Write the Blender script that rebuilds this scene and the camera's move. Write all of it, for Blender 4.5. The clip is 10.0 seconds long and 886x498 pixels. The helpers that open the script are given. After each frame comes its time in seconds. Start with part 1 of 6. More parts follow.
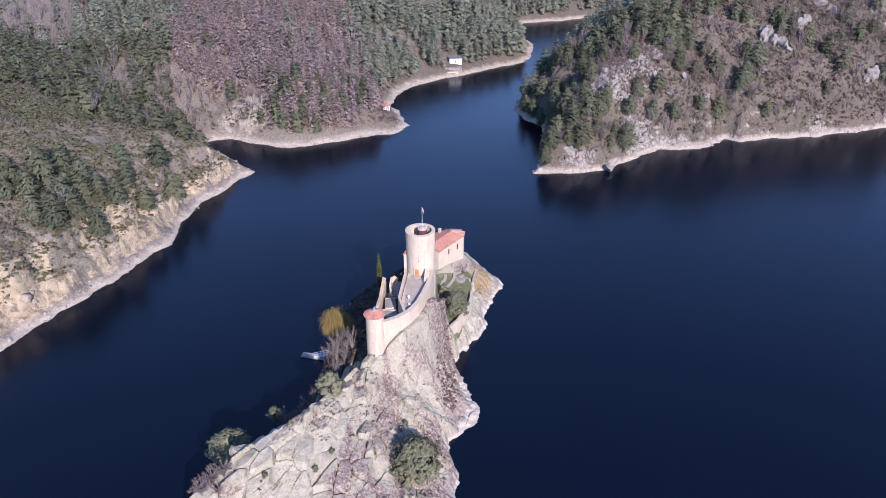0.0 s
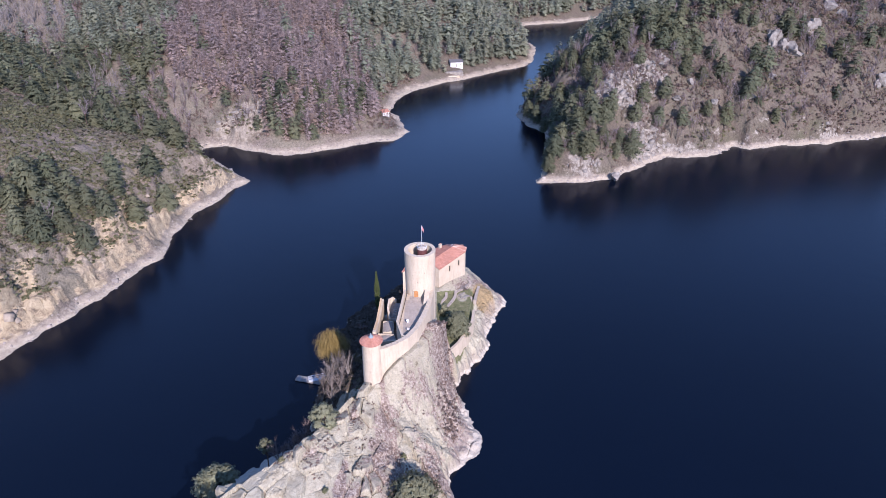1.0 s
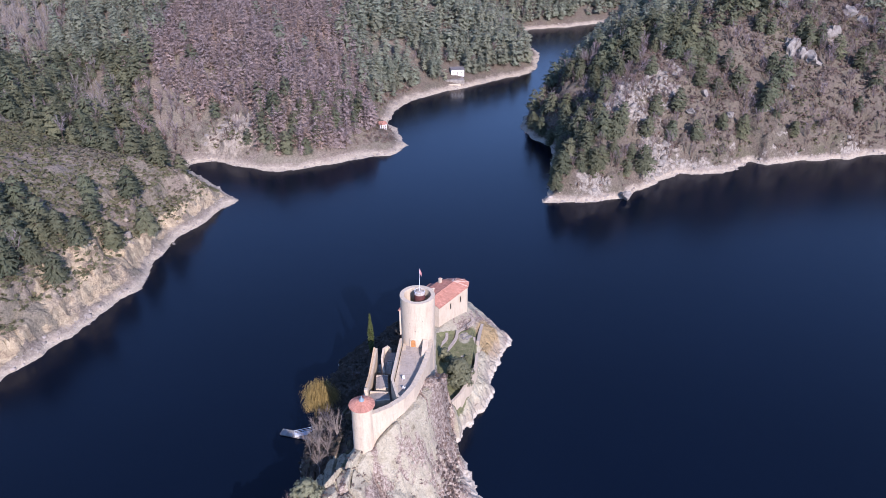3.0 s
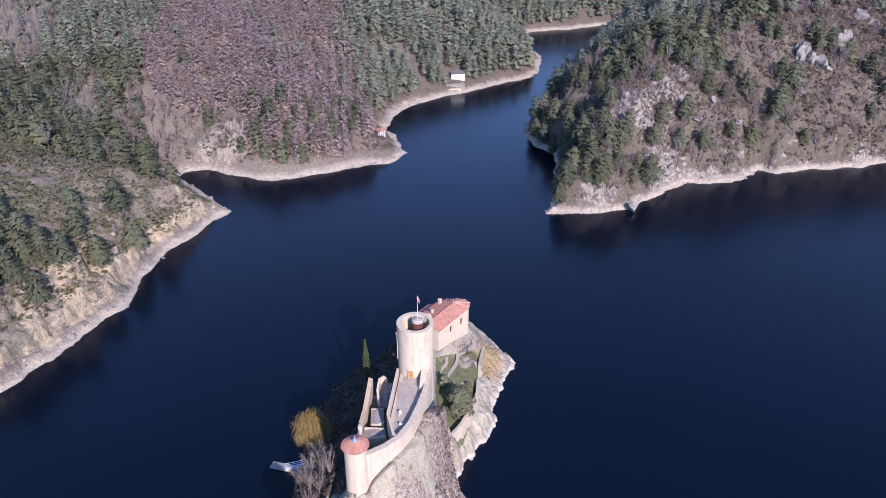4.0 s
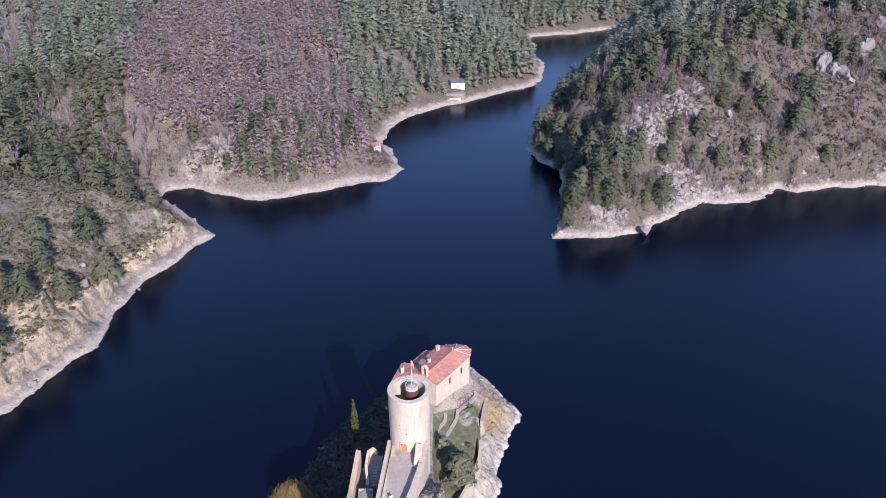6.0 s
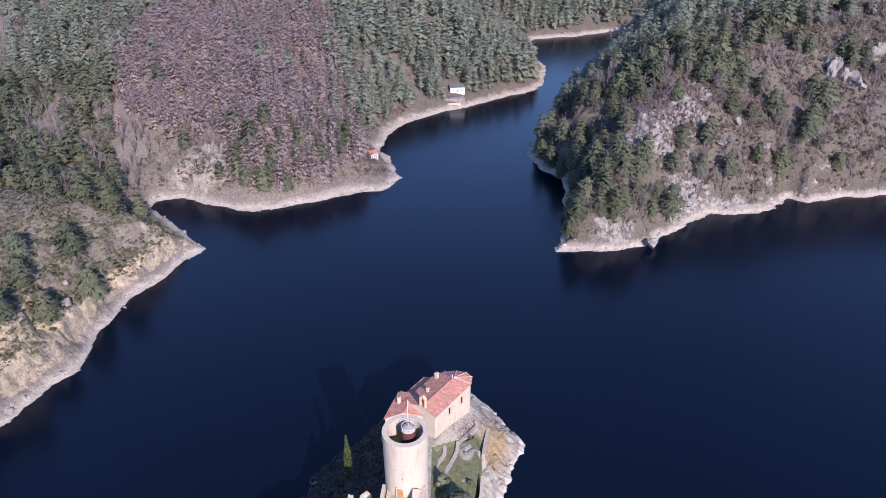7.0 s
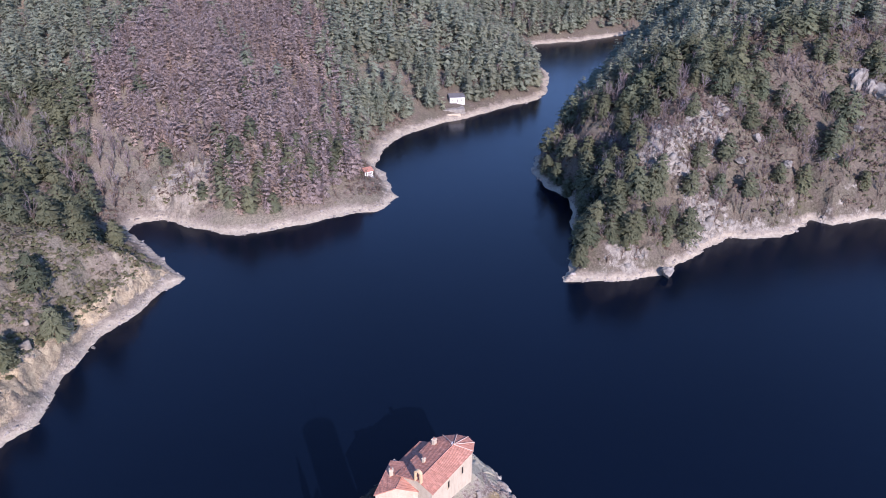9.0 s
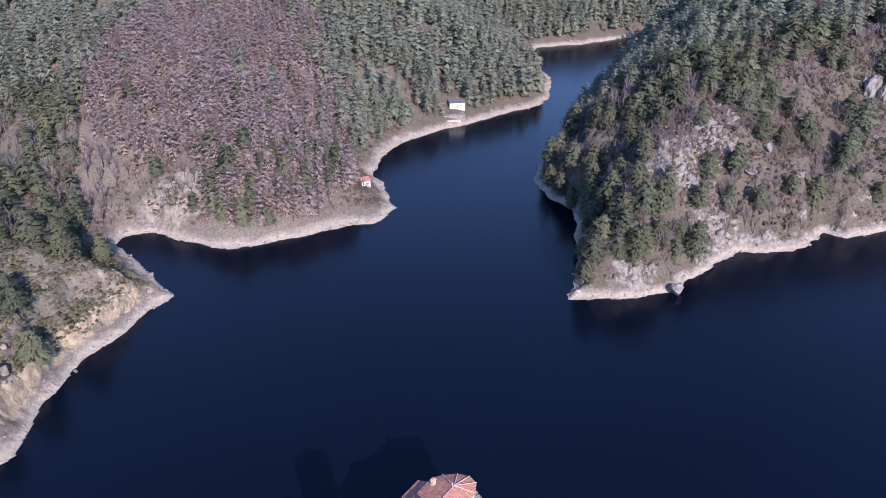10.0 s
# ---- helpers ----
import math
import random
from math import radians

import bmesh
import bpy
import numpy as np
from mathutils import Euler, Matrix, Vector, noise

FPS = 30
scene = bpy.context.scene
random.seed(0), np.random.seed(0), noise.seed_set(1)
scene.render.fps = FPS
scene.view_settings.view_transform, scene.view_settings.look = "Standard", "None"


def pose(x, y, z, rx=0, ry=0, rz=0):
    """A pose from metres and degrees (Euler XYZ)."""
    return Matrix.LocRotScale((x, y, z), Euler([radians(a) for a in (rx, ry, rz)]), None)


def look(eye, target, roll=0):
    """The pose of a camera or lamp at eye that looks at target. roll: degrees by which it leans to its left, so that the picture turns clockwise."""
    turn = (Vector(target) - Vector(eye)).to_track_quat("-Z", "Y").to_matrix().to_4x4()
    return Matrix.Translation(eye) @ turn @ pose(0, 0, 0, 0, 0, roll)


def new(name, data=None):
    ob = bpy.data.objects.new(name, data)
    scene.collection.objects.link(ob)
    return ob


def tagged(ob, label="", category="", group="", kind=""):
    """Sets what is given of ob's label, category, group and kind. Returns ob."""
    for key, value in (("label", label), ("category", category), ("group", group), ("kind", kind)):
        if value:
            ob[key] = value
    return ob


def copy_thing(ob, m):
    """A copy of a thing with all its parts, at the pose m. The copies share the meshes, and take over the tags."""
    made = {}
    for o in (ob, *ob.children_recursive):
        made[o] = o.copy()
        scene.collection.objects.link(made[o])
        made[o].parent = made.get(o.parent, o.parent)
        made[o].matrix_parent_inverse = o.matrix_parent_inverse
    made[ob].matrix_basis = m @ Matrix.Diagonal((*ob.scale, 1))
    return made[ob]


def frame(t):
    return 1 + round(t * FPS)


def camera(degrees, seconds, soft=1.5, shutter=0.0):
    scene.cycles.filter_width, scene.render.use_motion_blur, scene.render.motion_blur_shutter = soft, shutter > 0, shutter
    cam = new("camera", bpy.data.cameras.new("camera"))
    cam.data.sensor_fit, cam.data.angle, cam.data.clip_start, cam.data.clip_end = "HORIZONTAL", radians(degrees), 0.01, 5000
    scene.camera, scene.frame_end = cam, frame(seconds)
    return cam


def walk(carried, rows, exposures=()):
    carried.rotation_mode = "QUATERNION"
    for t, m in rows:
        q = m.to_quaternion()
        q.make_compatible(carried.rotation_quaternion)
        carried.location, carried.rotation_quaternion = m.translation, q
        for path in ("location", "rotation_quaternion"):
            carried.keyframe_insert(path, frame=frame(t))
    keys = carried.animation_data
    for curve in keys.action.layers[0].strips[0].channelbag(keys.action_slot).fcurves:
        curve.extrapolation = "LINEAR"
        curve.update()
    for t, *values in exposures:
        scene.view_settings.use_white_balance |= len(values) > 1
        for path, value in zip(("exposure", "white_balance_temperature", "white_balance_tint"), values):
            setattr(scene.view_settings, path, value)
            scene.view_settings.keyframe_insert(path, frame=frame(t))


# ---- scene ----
cam = camera(64.19, 10.0, soft=0.8)
METRES, EYE, TILT, LEAN, TURN = 97.0, 128.5, -28.6, 0.0, 0.0
ROWS = [
    (0.0, 0.0000, 0.0000, 0.0000, 0.000, 0.000, 0.000),
    (0.5, 0.0000, 0.0463, 0.0269, 0.033, -0.016, -0.030),
    (1.0, -0.0000, 0.0969, 0.0558, 0.057, -0.033, -0.040),
    (1.5, 0.0000, 0.1436, 0.0825, 0.074, -0.049, -0.050),
    (2.0, 0.0002, 0.1949, 0.1112, 0.090, -0.074, -0.050),
    (2.5, -0.0000, 0.2428, 0.1380, 0.090, -0.090, -0.050),
    (4.0, 0.0017, 0.3975, 0.2224, 0.115, -0.139, -0.060),
    (4.5, 0.0022, 0.4471, 0.2493, 0.115, -0.156, -0.060),
    (5.0, 0.0026, 0.5013, 0.2783, 0.107, -0.172, -0.070),
    (5.5, 0.0043, 0.5504, 0.3055, 0.115, -0.189, -0.070),
    (7.0, 0.0057, 0.7078, 0.3860, 0.057, -0.197, -0.020),
    (7.5, 0.0074, 0.7569, 0.4121, 0.057, -0.213, -0.020),
    (8.0, 0.0073, 0.8110, 0.4394, 0.033, -0.213, -0.000),
    (8.5, 0.0077, 0.8607, 0.4655, 0.016, -0.230, -0.000),
    (9.0, 0.0082, 0.9146, 0.4949, 0.016, -0.254, -0.000),
    (9.5, 0.0087, 0.9644, 0.5212, 0.008, -0.254, -0.010),
    (10.0, 0.0080, 1.0179, 0.5498, -0.008, -0.263, -0.020),
]
walk(cam, [(t, pose(0, 0, EYE, TILT, LEAN, TURN) @ pose(METRES * x, METRES * y, METRES * z, 90 + pitch, roll, yaw)) for t, x, y, z, yaw, pitch, roll in ROWS],
     exposures=[(0.0, 0.96, 5700, 26.5), (10.0, 0.96, 5700, 26.5)])

# ---- light ----
SUN_TO = Vector((24.8, -65.8, 40.6)).normalized()
world = bpy.data.worlds.new("sky")
scene.world = world
world.use_nodes = True
wn = world.node_tree.nodes
sky = wn.new("ShaderNodeTexSky")
sky.sky_type = "NISHITA"
sky.sun_disc = False
sky.sun_elevation = math.asin(SUN_TO.z)
sky.sun_rotation = math.atan2(SUN_TO.x, SUN_TO.y)
sky.altitude = 400
sky.air_density, sky.dust_density, sky.ozone_density = 1.0, 0.1, 4.5
wn["Background"].inputs[1].default_value = 0.15
world.node_tree.links.new(sky.outputs[0], wn["Background"].inputs[0])
sun = new("sun", bpy.data.lights.new("sun", "SUN"))
sun.data.energy, sun.data.angle, sun.data.color = 4.2, radians(0.6), (1.0, 0.885, 0.765)
sun.matrix_world = look(SUN_TO * 400, (0, 0, 0))



# ---- materials ----
def material(name):
    m = bpy.data.materials.new(name)
    m.use_nodes = True
    return m, m.node_tree.nodes, m.node_tree.links, m.node_tree.nodes["Principled BSDF"]


def noise_node(nodes, links, scale, detail=4, rough=0.6, coords=None, distortion=0.0):
    n = nodes.new("ShaderNodeTexNoise")
    n.inputs["Scale"].default_value, n.inputs["Detail"].default_value = scale, detail
    n.inputs["Roughness"].default_value, n.inputs["Distortion"].default_value = rough, distortion
    if coords is None:
        coords = nodes.new("ShaderNodeNewGeometry").outputs["Position"]
    links.new(coords, n.inputs["Vector"])
    return n.outputs["Fac"]


def ramp_node(nodes, links, fac, stops):
    r = nodes.new("ShaderNodeValToRGB")
    while len(r.color_ramp.elements) < len(stops):
        r.color_ramp.elements.new(0.5)
    for e, (p, c) in zip(r.color_ramp.elements, stops):
        e.position = p
        e.color = (*c, 1) if isinstance(c, tuple) else (c, c, c, 1)
    links.new(fac, r.inputs[0])
    return r.outputs[0]


def mix_node(nodes, links, fac, a, b, mode="MIX"):
    m = nodes.new("ShaderNodeMix")
    m.data_type, m.blend_type = "RGBA", mode
    for sock, v in ((m.inputs[0], fac), (m.inputs[6], a), (m.inputs[7], b)):
        if isinstance(v, bpy.types.NodeSocket):
            links.new(v, sock)
        else:
            sock.default_value = v if not isinstance(v, tuple) else (*v, 1)
    return m.outputs[2]


def bump_node(nodes, links, height, bsdf, strength=0.4, distance=0.1):
    b = nodes.new("ShaderNodeBump")
    b.inputs["Strength"].default_value, b.inputs["Distance"].default_value = strength, distance
    links.new(height, b.inputs["Height"])
    links.new(b.outputs[0], bsdf.inputs["Normal"])


def math_node(nodes, links, op, a, b=0.0, c=0.0, clamp=False):
    m = nodes.new("ShaderNodeMath")
    m.operation, m.use_clamp = op, clamp
    for sock, v in zip(m.inputs, (a, b, c)):
        if isinstance(v, bpy.types.NodeSocket):
            links.new(v, sock)
        else:
            sock.default_value = v
    return m.outputs[0]


def rough_stuff(name, dark, light, scale, rough=0.9, bump=0.3, grain=8.0, spread=0.0, distance=0.05):
    """A matt surface of two colours in patches, with a finer grain, and a shift from thing to thing."""
    m, n, l, b = material(name)
    big = noise_node(n, l, scale, 5, 0.65)
    fine = noise_node(n, l, scale * grain, 4, 0.7)
    col = ramp_node(n, l, big, [(0.3, dark), (0.7, light)])
    col = mix_node(n, l, 0.5, col, ramp_node(n, l, fine, [(0.25, 0.55), (0.75, 1.0)]), "MULTIPLY")
    if spread:
        info = n.new("ShaderNodeObjectInfo")
        isl = n.new("ShaderNodeNewGeometry")
        r = math_node(n, l, "FRACT", math_node(n, l, "ADD", info.outputs["Random"], isl.outputs["Random Per Island"]))
        col = mix_node(n, l, 1.0, col, ramp_node(n, l, r, [(0.0, 1 - spread), (1.0, 1.0)]), "MULTIPLY")
    l.new(col, b.inputs["Base Color"])
    b.inputs["Roughness"].default_value = rough
    b.inputs["Specular IOR Level"].default_value = 0.25
    if bump:
        bump_node(n, l, fine, b, bump, distance)
    return m


def foliage(name, dark, light, scale, spread=0.5, through_leaf=0.4):
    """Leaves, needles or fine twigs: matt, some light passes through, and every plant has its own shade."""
    m, n, l, b = material(name)
    col = ramp_node(n, l, noise_node(n, l, scale, 4, 0.65), [(0.3, dark), (0.7, light)])
    own = n.new("ShaderNodeAttribute")
    own.attribute_name = "plant"
    info = n.new("ShaderNodeObjectInfo")
    isl = n.new("ShaderNodeNewGeometry")
    r = math_node(n, l, "FRACT", math_node(n, l, "ADD", own.outputs["Fac"], info.outputs["Random"]))
    col = mix_node(n, l, 1.0, col, ramp_node(n, l, r, [(0.0, 1 - spread), (0.5, 1 - spread * 0.35), (1.0, 1.0 + spread * 0.3)]), "MULTIPLY")
    hue = math_node(n, l, "FRACT", math_node(n, l, "MULTIPLY", r, 7.31))
    col = mix_node(n, l, min(1.0, spread * 1.6), col, ramp_node(n, l, hue, [(0.0, (0.86, 0.98, 1.0)), (0.55, (1.0, 1.0, 1.0)), (1.0, (1.0, 0.93, 0.8))]), "MULTIPLY")
    col = mix_node(n, l, 1.0, col, ramp_node(n, l, isl.outputs["Random Per Island"], [(0.0, 0.86), (1.0, 1.08)]), "MULTIPLY")
    col = mix_node(n, l, 1.0, col, ramp_node(n, l, noise_node(n, l, 1.4, 3, 0.7), [(0.3, 0.72), (0.7, 1.18)]), "MULTIPLY")
    l.new(col, b.inputs["Base Color"])
    b.inputs["Roughness"].default_value = 0.9
    b.inputs["Specular IOR Level"].default_value = 0.2
    thin = n.new("ShaderNodeBsdfTranslucent")
    blend = n.new("ShaderNodeMixShader")
    blend.inputs[0].default_value = through_leaf
    l.new(col, thin.inputs[0])
    l.new(b.outputs[0], blend.inputs[1])
    l.new(thin.outputs[0], blend.inputs[2])
    l.new(blend.outputs[0], n["Material Output"].inputs[0])
    return m


def ground_material():
    """Heath, leaf litter and soil, with bare rock where it is steep and a bleached band along the water."""
    m, n, l, b = material("hillside")
    geo = n.new("ShaderNodeNewGeometry")
    pos = geo.outputs["Position"]
    sep = n.new("ShaderNodeSeparateXYZ")
    l.new(pos, sep.inputs[0])
    sepn = n.new("ShaderNodeSeparateXYZ")
    l.new(geo.outputs["Normal"], sepn.inputs[0])
    patch = noise_node(n, l, 0.035, 6, 0.62, pos)
    mid = noise_node(n, l, 0.22, 6, 0.7, pos)
    fine = noise_node(n, l, 1.3, 5, 0.75, pos)
    heath = ramp_node(n, l, patch, [(0.36, (0.165, 0.146, 0.108)), (0.48, (0.195, 0.17, 0.126)), (0.54, (0.18, 0.148, 0.114)), (0.68, (0.155, 0.145, 0.096))])
    litter = ramp_node(n, l, mid, [(0.3, (0.13, 0.105, 0.088)), (0.5, (0.185, 0.15, 0.125)), (0.66, (0.24, 0.2, 0.165)), (0.8, (0.15, 0.145, 0.09))])
    col = mix_node(n, l, ramp_node(n, l, noise_node(n, l, 0.09, 5, 0.7, pos), [(0.45, 0.0), (0.68, 0.9)]), heath, litter)
    col = mix_node(n, l, 0.8, col, ramp_node(n, l, fine, [(0.32, 0.4), (0.5, 0.95), (0.68, 1.5)]), "MULTIPLY")
    granite = ramp_node(n, l, noise_node(n, l, 0.5, 7, 0.74, pos, 0.6), [(0.3, (0.08, 0.067, 0.058)), (0.42, (0.18, 0.156, 0.13)), (0.55, (0.30, 0.27, 0.225)), (0.75, (0.40, 0.362, 0.30))])
    ochre = ramp_node(n, l, noise_node(n, l, 0.45, 7, 0.74, pos, 0.6), [(0.3, (0.12, 0.092, 0.07)), (0.43, (0.265, 0.208, 0.138)), (0.55, (0.39, 0.318, 0.205)), (0.75, (0.47, 0.402, 0.288))])
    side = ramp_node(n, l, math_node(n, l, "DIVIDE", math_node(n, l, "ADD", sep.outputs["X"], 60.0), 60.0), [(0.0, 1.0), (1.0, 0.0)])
    warm = math_node(n, l, "MULTIPLY", ramp_node(n, l, noise_node(n, l, 0.06, 4, 0.6, pos), [(0.28, 0.0), (0.44, 1.0)]), side)
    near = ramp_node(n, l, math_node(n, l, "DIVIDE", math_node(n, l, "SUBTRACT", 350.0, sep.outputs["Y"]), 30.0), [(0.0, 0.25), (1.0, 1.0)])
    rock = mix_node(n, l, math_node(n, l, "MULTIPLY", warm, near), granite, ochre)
    # East of x = 0 the ground colour is multiplied by about 0.7.
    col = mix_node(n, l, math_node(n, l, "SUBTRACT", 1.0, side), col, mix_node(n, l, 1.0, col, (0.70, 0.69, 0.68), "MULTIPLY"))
    bare = n.new("ShaderNodeAttribute")
    bare.attribute_name = "crag"
    shown = math_node(n, l, "ADD", bare.outputs["Fac"], math_node(n, l, "MULTIPLY", math_node(n, l, "SUBTRACT", mid, 0.5), 1.5))
    col = mix_node(n, l, ramp_node(n, l, shown, [(0.44, 0.0), (0.58, 1.0)]), col, rock)
    stained = ramp_node(n, l, noise_node(n, l, 0.8, 7, 0.75, pos), [(0.3, (0.15, 0.122, 0.096)), (0.5, (0.27, 0.228, 0.18)), (0.75, (0.39, 0.338, 0.268))])
    bleached = ramp_node(n, l, noise_node(n, l, 0.9, 7, 0.75, pos), [(0.3, (0.28, 0.236, 0.178)), (0.55, (0.395, 0.343, 0.263)), (0.75, (0.50, 0.448, 0.352))])
    height = math_node(n, l, "ADD", sep.outputs["Z"], math_node(n, l, "MULTIPLY", math_node(n, l, "SUBTRACT", mid, 0.5), 4.0))
    level = math_node(n, l, "DIVIDE", height, 10.0)
    col = mix_node(n, l, ramp_node(n, l, level, [(0.17, 0.9), (0.25, 0.0)]), col, stained)
    col = mix_node(n, l, ramp_node(n, l, level, [(0.08, 1.0), (0.145, 0.0)]), col, bleached)
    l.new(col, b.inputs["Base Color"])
    b.inputs["Roughness"].default_value = 0.95
    b.inputs["Specular IOR Level"].default_value = 0.15
    bump_node(n, l, math_node(n, l, "ADD", fine, mid), b, 0.8, 0.8)
    return m


def rock_material():
    """Pale fractured granite with lichen, cracks and reddish soil in the hollows."""
    m, n, l, b = material("island_granite")
    geo = n.new("ShaderNodeNewGeometry")
    pos = geo.outputs["Position"]
    sep = n.new("ShaderNodeSeparateXYZ")
    l.new(pos, sep.inputs[0])
    big = noise_node(n, l, 0.11, 6, 0.65, pos)
    mid = noise_node(n, l, 0.55, 7, 0.72, pos, 0.5)
    fine = noise_node(n, l, 3.2, 6, 0.75, pos)
    stone = ramp_node(n, l, mid, [(0.28, (0.155, 0.13, 0.088)), (0.38, (0.275, 0.243, 0.17)), (0.52, (0.355, 0.322, 0.234)), (0.8, (0.43, 0.40, 0.304))])
    soil = ramp_node(n, l, noise_node(n, l, 1.5, 6, 0.75, pos, 0.4), [(0.35, (0.085, 0.052, 0.042)), (0.46, (0.17, 0.12, 0.098)), (0.53, (0.28, 0.222, 0.182)), (0.64, (0.42, 0.365, 0.302))])
    at = n.new("ShaderNodeAttribute")
    at.attribute_name = "soil"
    veg = math_node(n, l, "ADD", at.outputs["Fac"], math_node(n, l, "MULTIPLY", math_node(n, l, "SUBTRACT", mid, 0.5), 1.3))
    col = mix_node(n, l, ramp_node(n, l, veg, [(0.36, 0.0), (0.56, 0.9)]), stone, soil)
    lawn = n.new("ShaderNodeAttribute")
    lawn.attribute_name = "lawn"
    grass = ramp_node(n, l, noise_node(n, l, 0.9, 5, 0.7, pos), [(0.3, (0.095, 0.102, 0.046)), (0.55, (0.155, 0.155, 0.076)), (0.75, (0.24, 0.21, 0.125))])
    gl = math_node(n, l, "ADD", lawn.outputs["Fac"], math_node(n, l, "MULTIPLY", math_node(n, l, "SUBTRACT", fine, 0.5), 0.6))
    col = mix_node(n, l, ramp_node(n, l, gl, [(0.42, 0.0), (0.58, 1.0)]), col, grass)
    earth = n.new("ShaderNodeAttribute")
    earth.attribute_name = "earth"
    ew = math_node(n, l, "ADD", earth.outputs["Fac"], math_node(n, l, "MULTIPLY", math_node(n, l, "SUBTRACT", mid, 0.5), 0.8))
    col = mix_node(n, l, ramp_node(n, l, ew, [(0.4, 0.0), (0.6, 1.0)]), col, ramp_node(n, l, fine, [(0.3, (0.05, 0.036, 0.028)), (0.6, (0.10, 0.074, 0.056)), (0.8, (0.16, 0.125, 0.095))]))
    straw = n.new("ShaderNodeAttribute")
    straw.attribute_name = "straw"
    sw = math_node(n, l, "ADD", straw.outputs["Fac"], math_node(n, l, "MULTIPLY", math_node(n, l, "SUBTRACT", mid, 0.5), 0.9))
    col = mix_node(n, l, ramp_node(n, l, sw, [(0.42, 0.0), (0.6, 1.0)]), col, ramp_node(n, l, fine, [(0.3, (0.19, 0.13, 0.065)), (0.6, (0.32, 0.24, 0.125)), (0.8, (0.38, 0.31, 0.18))]))
    col = mix_node(n, l, 0.8, col, ramp_node(n, l, fine, [(0.32, 0.5), (0.48, 0.95), (0.7, 1.2)]), "MULTIPLY")
    warp = n.new("ShaderNodeTexNoise")
    warp.inputs["Scale"].default_value, warp.inputs["Detail"].default_value = 0.5, 4
    l.new(pos, warp.inputs["Vector"])
    bent = n.new("ShaderNodeVectorMath")
    bent.operation = "MULTIPLY_ADD"
    bent.inputs[1].default_value = (2.2, 2.2, 2.2)
    l.new(warp.outputs["Color"], bent.inputs[0])
    l.new(pos, bent.inputs[2])
    crack = n.new("ShaderNodeTexVoronoi")
    crack.feature = "DISTANCE_TO_EDGE"
    crack.inputs["Scale"].default_value = 0.36
    l.new(bent.outputs[0], crack.inputs["Vector"])
    lines = ramp_node(n, l, crack.outputs["Distance"], [(0.004, 0.62), (0.022, 1.0)])
    col = mix_node(n, l, ramp_node(n, l, big, [(0.4, 0.2), (0.6, 0.9)]), col, lines, "MULTIPLY")
    stained = ramp_node(n, l, fine, [(0.3, (0.17, 0.138, 0.115)), (0.7, (0.34, 0.29, 0.24))])
    bleached = ramp_node(n, l, fine, [(0.3, (0.30, 0.26, 0.205)), (0.7, (0.50, 0.45, 0.365))])
    height = math_node(n, l, "ADD", sep.outputs["Z"], math_node(n, l, "MULTIPLY", math_node(n, l, "SUBTRACT", mid, 0.5), 2.5))
    level = math_node(n, l, "DIVIDE", height, 10.0)
    col = mix_node(n, l, ramp_node(n, l, level, [(0.22, 0.55), (0.36, 0.0)]), col, stained)
    col = mix_node(n, l, ramp_node(n, l, level, [(0.075, 1.0), (0.125, 0.0)]), col, bleached)
    l.new(col, b.inputs["Base Color"])
    b.inputs["Roughness"].default_value = 0.92
    b.inputs["Specular IOR Level"].default_value = 0.2
    bump_node(n, l, math_node(n, l, "ADD", fine, math_node(n, l, "MULTIPLY", mid, 0.8)), b, 0.8, 0.22)
    return m


def water_material():
    m, n, l, b = material("lake_water")
    pos = n.new("ShaderNodeNewGeometry").outputs["Position"]
    murk = noise_node(n, l, 0.01, 3, 0.5, pos)
    l.new(ramp_node(n, l, murk, [(0.3, (0.0012, 0.0029, 0.0079)), (0.7, (0.0016, 0.0040, 0.0108))]), b.inputs["Base Color"])
    b.inputs["Roughness"].default_value = 0.18
    b.inputs["Specular IOR Level"].default_value = 0.36
    b.inputs["IOR"].default_value = 1.33
    ripple = noise_node(n, l, 1.6, 3, 0.6, pos)
    swell = noise_node(n, l, 0.18, 3, 0.5, pos)
    bump_node(n, l, math_node(n, l, "ADD", ripple, math_node(n, l, "MULTIPLY", swell, 2.0)), b, 0.16, 0.14)
    return m


def plaster_material(name, low, high, stain):
    m, n, l, b = material(name)
    pos = n.new("ShaderNodeNewGeometry").outputs["Position"]
    big = noise_node(n, l, 0.35, 6, 0.65, pos)
    stretch = n.new("ShaderNodeMapping")
    stretch.inputs["Scale"].default_value = (1.6, 1.6, 0.22)
    l.new(pos, stretch.inputs[0])
    streak = noise_node(n, l, 0.9, 5, 0.7, stretch.outputs[0])
    fine = noise_node(n, l, 3.5, 6, 0.75, pos)
    col = ramp_node(n, l, big, [(0.3, low), (0.7, high)])
    col = mix_node(n, l, ramp_node(n, l, streak, [(0.48, 0.0), (0.75, 0.75)]), col, stain)
    col = mix_node(n, l, ramp_node(n, l, noise_node(n, l, 0.7, 7, 0.75, pos), [(0.52, 0.0), (0.7, 0.55)]), col, stain)
    col = mix_node(n, l, 0.5, col, ramp_node(n, l, fine, [(0.3, 0.72), (0.65, 1.05)]), "MULTIPLY")
    l.new(col, b.inputs["Base Color"])
    b.inputs["Roughness"].default_value = 0.9
    b.inputs["Specular IOR Level"].default_value = 0.2
    bump_node(n, l, fine, b, 0.45, 0.08)
    return m


